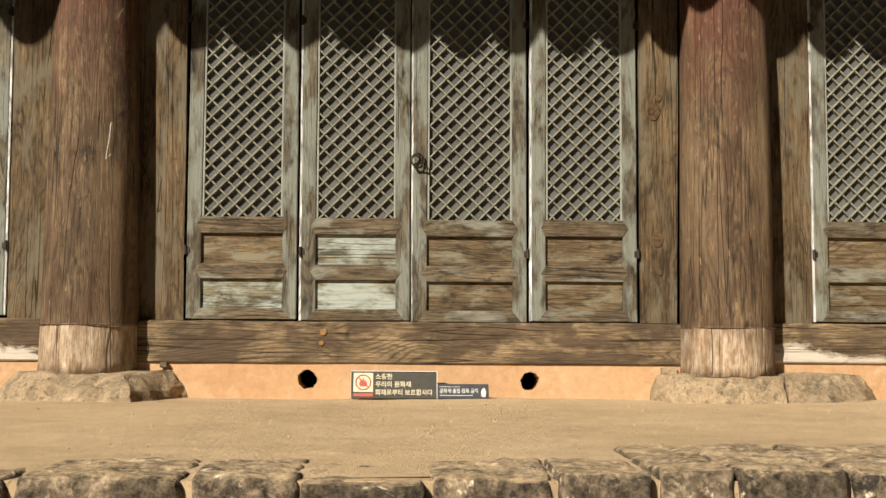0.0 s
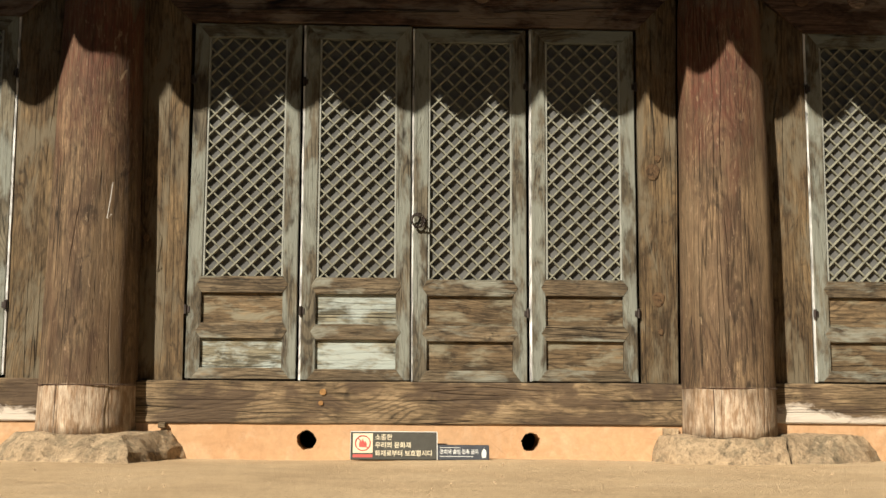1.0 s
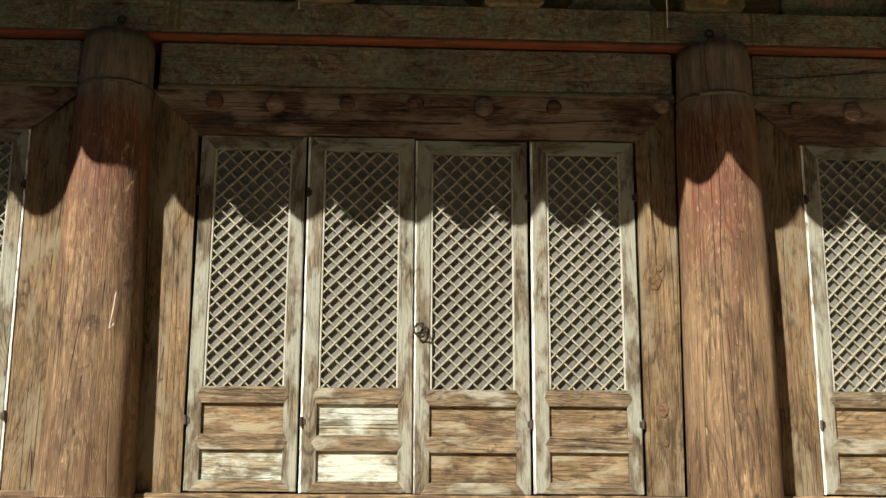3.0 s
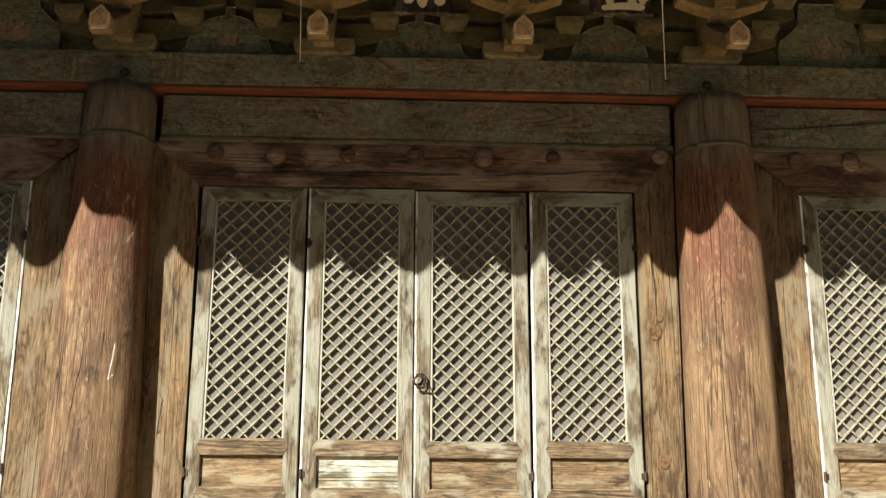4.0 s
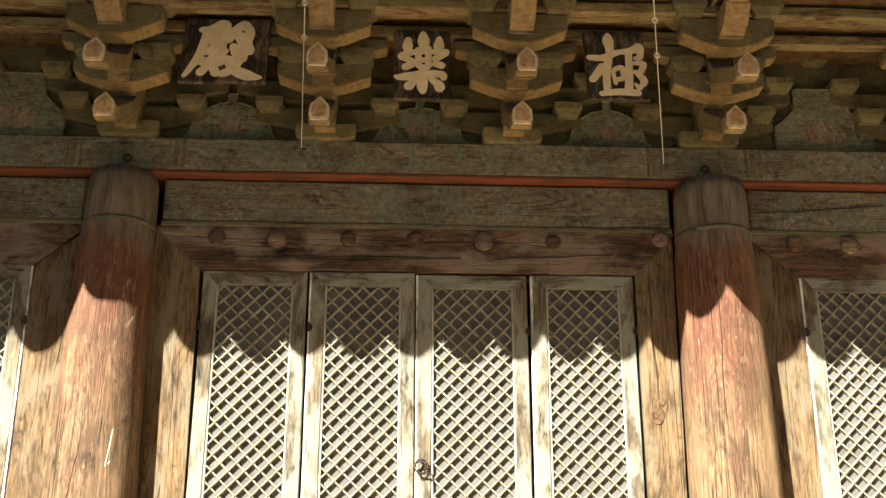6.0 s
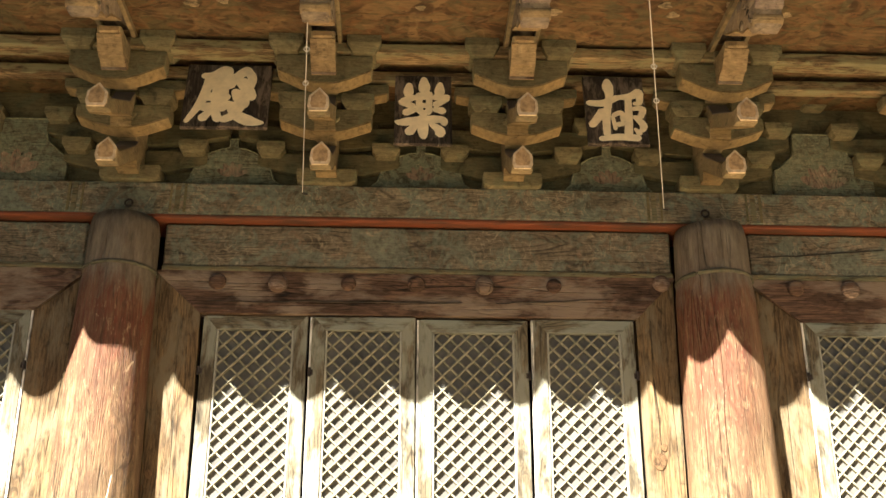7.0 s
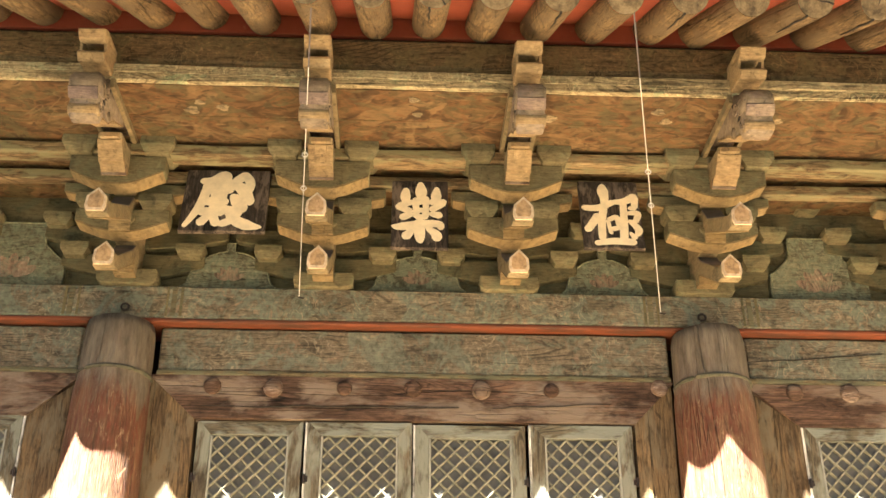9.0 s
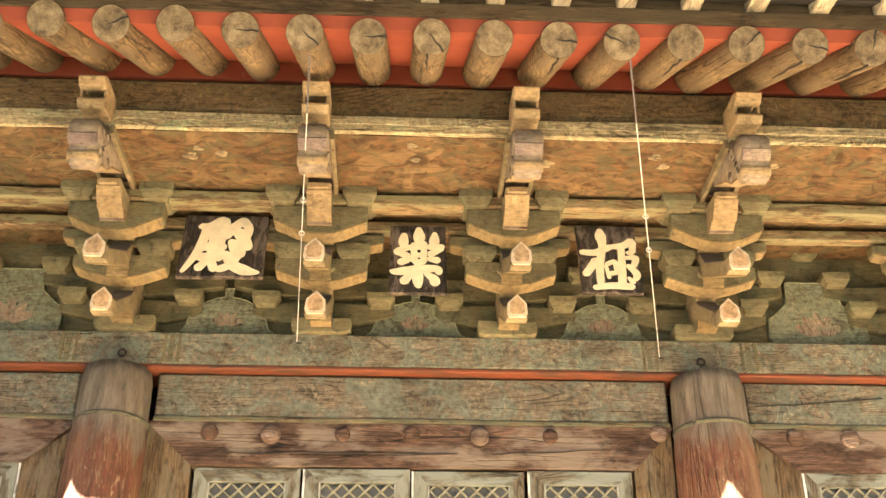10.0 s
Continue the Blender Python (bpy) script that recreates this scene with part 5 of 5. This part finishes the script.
def rafter(k):
    x = RAFT_X0 + RAFT_STEP * k
    t = thing("round_rafter", "round log rafter with a cracked cut end", "rafter", "round eave rafters")
    up = pose(x + random.uniform(-0.008, 0.008), Y_END + random.uniform(-0.015, 0.015), Z_END + 0.035 * min(1.0, max(0.0, (-0.5 - x) / 0.8)) + random.uniform(-0.006, 0.006), math.degrees(SLOPE) + random.uniform(-0.5, 0.5), 0, random.uniform(-1.6, 1.6))
    t.matrix_basis = up
    spin = random.uniform(0, 360)
    for name, me in (("shaft", rafter_mesh), ("cut_end", end_mesh)):
        o = new(name, me)
        o.parent = t
        o.matrix_local = pose(0, 0, 0, 0, spin, 0) if name == "shaft" else Matrix.Identity(4)
    if random.random() < 0.75:
        o = new("drying_crack", crack_mesh)
        o.parent = t
        o.matrix_local = pose(0, 0, 0, 0, random.uniform(0, 360), 0)
    if random.random() < 0.5:
        o = new("drying_crack", side_crack_mesh)
        o.parent = t
        o.matrix_local = pose(0, 0.02, 0, 0, random.uniform(-50, 50), 0)


for k in range(-9, 22):
    rafter(k)

roof = thing("roof", "overhanging tiled roof with orange plaster between its rafters", "roof", kind="structure", at=(0, 0, 0))
c, s = math.cos(SLOPE), math.sin(SLOPE)


def slope_sheet(d0, d1, lift0, lift1, mat, name, label):
    """A sheet along the rafters from d0 to d1, between two heights over their axis."""
    def at(d, h):
        return (Y_END + d * c - h * s, Z_END + d * s + h * c)
    return part(name, prism(bmesh.new(), [at(d0, lift0), at(d1, lift0), at(d1, lift1), at(d0, lift1)], -7.5, 7.0, 'x'), mat, roof, label)


slope_sheet(0.03, 2.6, 0.035, 0.10, M_ORANGE, "eave_plaster", "orange-red plaster between the rafters")
part("rafter_filling", beam(-7.5, 7.0, -1.215, -1.10, 4.405, 4.60, 0.3, 0.004, 0.004, 7.0), M_ORANGE, roof, "orange-red plaster between the rafters")
part("eave_board", beam(-7.5, 7.0, -2.105, -2.03, 4.105, 4.205, 0.3, 0.005, 0.008, 3.0), M_EAVEBOARD, roof, "dark board along the rafter ends")
part("filler_board", beam(-7.5, 7.0, -2.088, -2.045, 4.206, 4.322, 0.3, 0.003, 0.004, 5.0), M_EAVEBOARD, roof, "brown board between the square rafters")
slope_sheet(0.02, 5.5, 0.24, 0.34, M_DARK, "roof_bed", "dark roof bed")
bm = prism(bmesh.new(), [(-2.47, 4.272), (-2.05, 4.325), (-1.2, 4.80), (-1.2, 4.86), (-2.05, 4.385), (-2.47, 4.31)], -7.5, 7.0, 'x')
part("upper_boards", bm, M_EAVEBOARD, roof, "boards over the square rafters")
bm = soften(prism(bmesh.new(), [(-2.39, 4.172), (-2.39, 4.268), (-2.05, 4.32), (-1.7, 4.45), (-1.7, 4.35), (-2.03, 4.21)], -0.046, 0.046, 'x'), 0.005)
square_mesh = mesh_of("square_rafter", bm, M_BUYEON)
for k in range(-17, 22):
    o = new("square_rafter", square_mesh)
    o.parent = roof
    o.location = (0.765 + 0.325 * k, 0, 0)
# row of drip tiles along the edge
STEP = 0.305
bm = bmesh.new()
half = STEP / 2
low = [(half * u, -0.175 * max(0.0, math.cos(math.pi / 2 * u)) ** 0.62) for u in [i / 12 - 1 for i in range(25)]]
prism(bm, low + [(half, 0.10), (-half, 0.10)], -0.012, 0.012, 'y')
drip_mesh = mesh_of("drip_tile", bm, M_TILE)
bm = bmesh.new()
for i in range(8):
    a, b = math.pi * i / 8, math.pi * (i + 1) / 8
    vs = [bm.verts.new((0.075 * math.cos(q), y, 0.10 + 0.07 * math.sin(q) + (y * 0.42))) for q, y in ((a, 0), (b, 0), (b, 1.6), (a, 1.6))]
    bm.faces.new(vs)
cover_mesh = mesh_of("cover_tile", bm, M_TILE)
for k in range(-12, 33):
    x = -0.847 - 2.55 * math.tan(SUN_SIDE) + STEP * (k - 7)
    o = new("drip_tile", drip_mesh)
    o.parent = roof
    o.location = (x, -2.55, 4.285)
    o = new("cover_tile", cover_mesh)
    o.parent = roof
    o.location = (x + STEP / 2, -2.55, 4.285)
bm = prism(bmesh.new(), [(-2.55, 4.325), (-2.55, 4.42), (3.2, 7.4), (3.2, 7.1), (-1.0, 5.0)], -7.5, 7.0, 'x')
part("tile_bed", bm, M_TILE, roof, "grey tiled slope")
solo("wall_back", box(bmesh.new(), -7.0, 6.8, 3.0, 3.2, 0.0, 7.1), M_CLAY, "rear wall of the hall", "wall", kind="structure")


# ---------------- name boards ----------------
def brush_stroke(bm, track, lift, w, h):
    """One loaded brush stroke: a rounded ribbon along a few turning points (across, up, half width; all in hundredths of the board)."""
    n = len(track) - 1
    pts = []
    for i in range(n * 6 + 1):
        k, f = min(i // 6, n - 1), i / 6 - min(i // 6, n - 1)
        q = [track[max(0, min(n, k + d))] for d in (-1, 0, 1, 2)]
        pts.append([0.5 * (2 * b + (c2 - a) * f + (2 * a - 5 * b + 4 * c2 - d) * f * f + (3 * b - a - 3 * c2 + d) * f ** 3) for a, b, c2, d in zip(*q)])
    pts = [(p[0] * w / 100, p[1] * h / 100, max(0.004, p[2] * w / 100)) for p in pts]
    one, two = [], []
    for i, (x, y, r) in enumerate(pts):
        xa, ya, _ = pts[max(0, i - 1)]
        xb, yb, _ = pts[min(len(pts) - 1, i + 1)]
        d = Vector((xb - xa, yb - ya)).normalized()
        r *= 1 + 0.10 * noise.noise(Vector((x * 25, y * 25, lift * 900)))
        one.append((x - d.y * r, y + d.x * r))
        two.append((x + d.y * r, y - d.x * r))
    def cap(i, j):
        x, y, r = pts[i]
        d = Vector((x - pts[j][0], y - pts[j][1])).normalized()
        a0 = math.atan2(d.y, d.x)
        return [(x + r * 0.8 * math.cos(a0 + q), y + r * 0.8 * math.sin(a0 + q)) for q in (-0.9, -0.45, 0, 0.45, 0.9)]
    for k in range(len(pts) - 1):
        quad = [one[k], two[k], two[k + 1], one[k + 1]]
        bm.faces.new([bm.verts.new((x, y, lift)) for x, y in quad])
    for ring in (cap(0, 1) + [one[0], two[0]], cap(-1, -2) + [two[-1], one[-1]]):
        cx, cy = sum(p[0] for p in ring) / len(ring), sum(p[1] for p in ring) / len(ring)
        ring = sorted(ring, key=lambda p: math.atan2(p[1] - cy, p[0] - cx))
        bm.faces.new([bm.verts.new((x, y, lift)) for x, y in ring])


def brush(strokes, w, h, parent):
    """One thickly brushed character on its board, stroke over stroke."""
    bm = bmesh.new()
    for k, track in enumerate(strokes):
        brush_stroke(bm, [(a - 50, b - 50, r * 1.13 + 0.3) for a, b, r in track], 0.0075 + 0.0003 * k, w, h)
    for f in bm.faces:
        f.normal_update()
        if f.normal.z < 0:
            f.normal_flip()
    return part("character", bm, M_GOLDLETTER, parent, "thick cream painted character")


# stroke by stroke, as the brush went: hall, delight, utmost
HALL = [[(21, 80, 4), (32, 81, 5), (46, 90, 6), (49, 82, 5)], [(29, 80, 5), (26, 60, 5), (20, 34, 4.5), (7, 6, 2.5)], [(46, 88, 6), (45, 60, 6), (44, 30, 6)],
        [(28, 64, 5), (50, 65, 5)], [(27, 46, 5.5), (50, 46, 5.5)], [(24, 29, 5.5), (48, 30, 6)], [(36, 84, 3), (36, 30, 3)],
        [(34, 24, 4), (25, 11, 5)], [(38, 24, 4), (43, 10, 5)],
        [(53, 63, 4.5), (58, 76, 5.5), (71, 91, 5)], [(71, 90, 5), (78, 77, 5), (75, 64, 6)], [(62, 72, 5), (70, 66, 7), (79, 46, 6)],
        [(60, 54, 5), (66, 46, 8), (72, 34, 6)], [(48, 36, 4), (60, 33, 4), (70, 36, 5)], [(69, 32, 5), (60, 16, 5), (49, 9, 4)], [(54, 30, 3), (66, 15, 6), (82, 7, 6), (95, 5, 2)]]
DELIGHT = [[(25, 85, 5), (24, 75, 8), (24, 66, 5)], [(33, 66, 6), (14, 60, 6)], [(12, 59, 6), (32, 52, 6)], [(34, 47, 5), (20, 43, 7)],
           [(51, 94, 5), (52, 82, 9), (52, 72, 6)], [(42, 70, 5), (44, 44, 5)], [(61, 72, 5), (60, 44, 5)], [(43, 66, 5), (60, 66, 5)], [(44, 54, 5), (60, 53, 5)], [(44, 44, 5), (60, 43, 5)],
           [(80, 87, 4), (79, 76, 8), (78, 66, 5)], [(70, 66, 6), (93, 67, 5)], [(92, 64, 5), (72, 55, 6)], [(70, 48, 5), (84, 46, 7)],
           [(3, 29, 3), (14, 28, 7), (50, 32, 8), (82, 33, 7), (87, 27, 5)], [(50, 36, 8), (50, 16, 8), (51, 7, 5)], [(38, 25, 5), (26, 14, 8)], [(64, 26, 4), (78, 18, 8), (80, 12, 8)]]
UTMOST = [[(40, 92, 5), (40, 83, 8), (41, 68, 5.5), (33, 38, 6), (31, 12, 5)], [(6, 58, 5), (30, 58, 6), (54, 67, 5)], [(27, 46, 6), (17, 34, 6), (8, 25, 5.5)],
          [(56, 67, 4.5), (76, 69, 6), (91, 76, 7)], [(92, 74, 6), (90, 60, 4.5), (82, 58, 3.5)], [(72, 66, 5), (70, 40, 5.5), (66, 10, 6)],
          [(45, 40, 3.5), (58, 44, 4), (60, 33, 4)], [(43, 38, 2.6), (46, 20, 3)], [(50, 26, 4), (59, 28, 4)], [(77, 50, 3.5), (94, 50, 5), (89, 38, 4.5)], [(80, 38, 4), (92, 26, 5.5), (89, 18, 4)],
          [(21, 5, 4.5), (50, 8, 6), (81, 7, 6)], [(78, 20, 2.5), (84, 14, 5)]]


def name_board(x, z, w, h, y, tilt, strokes, label):
    t = thing("name_board", label, "sign board", "name boards over the doors")
    t.matrix_basis = pose(x, y, z, 90 - tilt, 0, 0)
    bm = box(bmesh.new(), -w / 2, w / 2, -h / 2, h / 2, -0.03, 0.0)
    for i in range(1, 6):
        bmesh.ops.bisect_plane(bm, geom=bm.verts[:] + bm.edges[:] + bm.faces[:], plane_co=(-w / 2 + w * i / 6, 0, 0), plane_no=(1, 0, 0))
    rough_up(bm, 0.006, 9.0, x)
    part("board", bm, M_BOARD_H, t)
    brush(strokes, w, h, t)
    return t


M_BOARD_H = timber("charred_board_flat", 'y', (0.022, 0.018, 0.015), (0.085, 0.062, 0.047), (0.17, 0.13, 0.10), 0.35, 0.9, wscale=6.0)
name_board(-1.060, 3.745, 0.50, 0.47, -0.47, 10, HALL, "square charred wooden board with one cream character")
name_board(0.098, 3.665, 0.335, 0.51, -0.50, 10, DELIGHT, "upright charred wooden board with one cream character")
name_board(1.240, 3.690, 0.36, 0.51, -0.50, 10, UTMOST, "upright charred wooden board with one cream character")


# ---------------- cords ----------------
def cord(foot, top, rings, turn, label):
    t = thing("hanging_cord", label, "cord", "cords between plate and rafters", at=foot)
    a, b = Vector((0, 0, 0)), Vector(top) - Vector(foot)
    knot = a.lerp(b, turn)
    part("pale_length", tube(bmesh.new(), [a, a.lerp(knot, 0.5), knot], 0.0027, 6), M_WIRE, t)
    part("dark_length", tube(bmesh.new(), [knot, knot.lerp(b, 0.5), b], 0.0042, 6), M_WIRE_DARK, t, "dark upper length")
    for u in rings:
        part("ring", hoop(bmesh.new(), a.lerp(b, u), 0.014, 0.004, Matrix.Identity(3), 14), M_WIRE, t)
    bm = tube(bmesh.new(), [(-0.002, 0.01, -0.002), (0.03, 0.0, -0.012)], 0.005, 6)
    part("nail", bm, M_IRON, t)
    return t


cord((-0.621, -0.105, 3.295), (-0.46, -2.09, 4.015), (0.51, 0.40), 0.775, "thin white cord stretched from the plate beam to a rafter")
cord((1.583, -0.105, 3.235), (1.085, -2.09, 4.00), (0.50, 0.39), 0.78, "thin white cord stretched from the plate beam to a rafter")


# ---------------- notices at the foot of the wall ----------------
def notice(x0, x1, z1, y, label, mat, rim=None):
    w, h = x1 - x0, z1 - GROUND
    t = thing("notice_sign", label, "sign", "notices on the ground")
    t.matrix_basis = pose((x0 + x1) / 2, y, GROUND + 0.004, 90 - 12, 0, 0)
    part("board", soften(box(bmesh.new(), -w / 2, w / 2, 0, h, -0.016, 0.0), 0.003), mat, t)
    if rim:
        bm = bmesh.new()
        for a in ((-w / 2 - 0.002, w / 2 + 0.003, h, h + 0.0035), (w / 2, w / 2 + 0.004, 0, h), (-w / 2 - 0.002, -w / 2, 0, h)):
            box(bm, a[0], a[1], a[2], a[3], -0.017, 0.003)
        part("rim", bm, rim, t, "thin pale rim")
    return t, w, h


big, w, h = notice(-0.229, 0.234, 0.218, -0.16, "dark fire-warning notice with cream Korean lettering", M_SIGN, M_SIGN_WHITE)
part("pictogram_field", box(bmesh.new(), -w / 2 + 0.012, -w / 2 + 0.118, 0.036, 0.140, 0.0, 0.0015), M_SIGN_TEXT, big, "cream square with a red no-fire mark")
bm = hoop(bmesh.new(), (0, 0, 0), 0.040, 0.0035, Matrix.Rotation(radians(90), 3, 'X'), 28)
tube(bm, [(-0.028, 0.028, 0), (0.028, -0.028, 0)], 0.0035, 6)
prism(bm, [(-0.018, -0.022), (0.018, -0.022), (0.022, -0.004), (0.012, 0.012), (0.008, 0.002), (0.0, 0.026), (-0.008, 0.006), (-0.014, 0.014), (-0.022, -0.004)], -0.001, 0.0012, 'z')
bmesh.ops.transform(bm, matrix=Matrix.Translation((-w / 2 + 0.065, 0.088, 0.002)), verts=bm.verts)
part("pictogram", bm, M_SIGN_RED, big, "red ring, bar and flame")
part("red_line", box(bmesh.new(), -w / 2 + 0.012, -w / 2 + 0.118, 0.012, 0.028, 0.0, 0.0015), M_SIGN_RED, big)
for body, z, width in (("소중한", 0.108, 0.092), ("우리의 문화재", 0.066, 0.192), ("화재로부터 보호합시다", 0.022, 0.310)):
    writing(body, 0.034, M_SIGN_TEXT, "lettering", big, pose(-w / 2 + 0.130, z, 0.001), 0.0006, 0.0006, 'LEFT', "cream lettering", width)
small, w, h = notice(0.241, 0.517, 0.152, -0.165, "small slate-coloured no-entry notice with white Korean lettering", M_SIGN_BLUE)
writing("문화재 출입·접촉 금지", 0.027, M_SIGN_WHITE, "lettering", small, pose(-w / 2 + 0.010, 0.034, 0.001), 0.0004, 0.0006, 'LEFT', "white lettering", 0.205)
bm = box(bmesh.new(), -w / 2 + 0.010, -w / 2 + 0.120, 0.065, 0.0675, 0, 0.0012)
box(bm, -w / 2 + 0.010, -w / 2 + 0.190, 0.0175, 0.0205, 0, 0.0012)
part("fine_print", bm, M_SIGN_WHITE, small)
bm = prism(bmesh.new(), [(-0.010, 0.012), (0.010, 0.012), (0.013, 0.035), (0.009, 0.055), (0.0, 0.062), (-0.010, 0.050), (-0.014, 0.035)], 0, 0.0012, 'z')
bmesh.ops.transform(bm, matrix=Matrix.Translation((w / 2 - 0.028, 0, 0)), verts=bm.verts)
part("stop_mark", bm, M_SIGN_WHITE, small, "white stop mark")

# ---------------- platform edge stones ----------------
solo("edge_infill", box(bmesh.new(), -4.3, 4.1, -3.455, -3.2, -1.0, 0.052), M_EARTH, "sandy earth between the edge stones", "earth", kind="structure")
edges = [-4.3, -3.7, -3.1, -2.6, -2.1, -1.70, -1.36, -0.915, -0.50, -0.225, 0.08, 0.41, 0.65, 0.86, 1.13, 1.52, 1.95, 2.4, 2.9, 3.5, 4.1]
for k, (a, b) in enumerate(zip(edges, edges[1:])):
    deep = -2.80 if a > 0.6 else -3.10
    top = 0.078 if a > 0.6 else 0.060 + 0.010 * math.sin(k * 1.9)
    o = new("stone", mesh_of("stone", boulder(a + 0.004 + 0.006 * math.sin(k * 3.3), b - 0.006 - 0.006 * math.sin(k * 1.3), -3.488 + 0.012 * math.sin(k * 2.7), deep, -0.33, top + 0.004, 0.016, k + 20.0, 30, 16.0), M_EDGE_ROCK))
    o.parent = platform
for k in range(14):
    a = -4.2 + 0.6 * k
    for j, z in enumerate((-0.36, -0.74)):
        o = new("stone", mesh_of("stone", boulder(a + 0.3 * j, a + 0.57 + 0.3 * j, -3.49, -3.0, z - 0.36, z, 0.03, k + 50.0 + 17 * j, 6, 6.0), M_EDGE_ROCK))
        o.parent = platform

M_GRIT = plain("grit_stone", (0.32, 0.23, 0.14), 0.9, 0, 0.4, 60.0)
# ---------------- loose grit on the terrace ----------------
bm = bmesh.new()
for k in range(420):
    x, y = random.uniform(-2.6, 3.0), -0.45 - 2.6 * random.random() ** 1.3
    r = 0.0015 + 0.0055 * random.random() ** 4
    m = Matrix.Translation((x, y, GROUND + 0.012 * noise.noise(Vector((x * 0.9, y * 1.3, 0))) + r * 0.4)) @ Euler((random.random() * 3, random.random() * 3, random.random() * 3)).to_matrix().to_4x4() @ Matrix.Diagonal((r, r * 0.8, r * 0.6, 1))
    bmesh.ops.create_icosphere(bm, subdivisions=1, radius=1.0, matrix=m)
solo("grit", bm, M_GRIT, "loose grit and small pebbles on the terrace", "grit", kind="stuff")
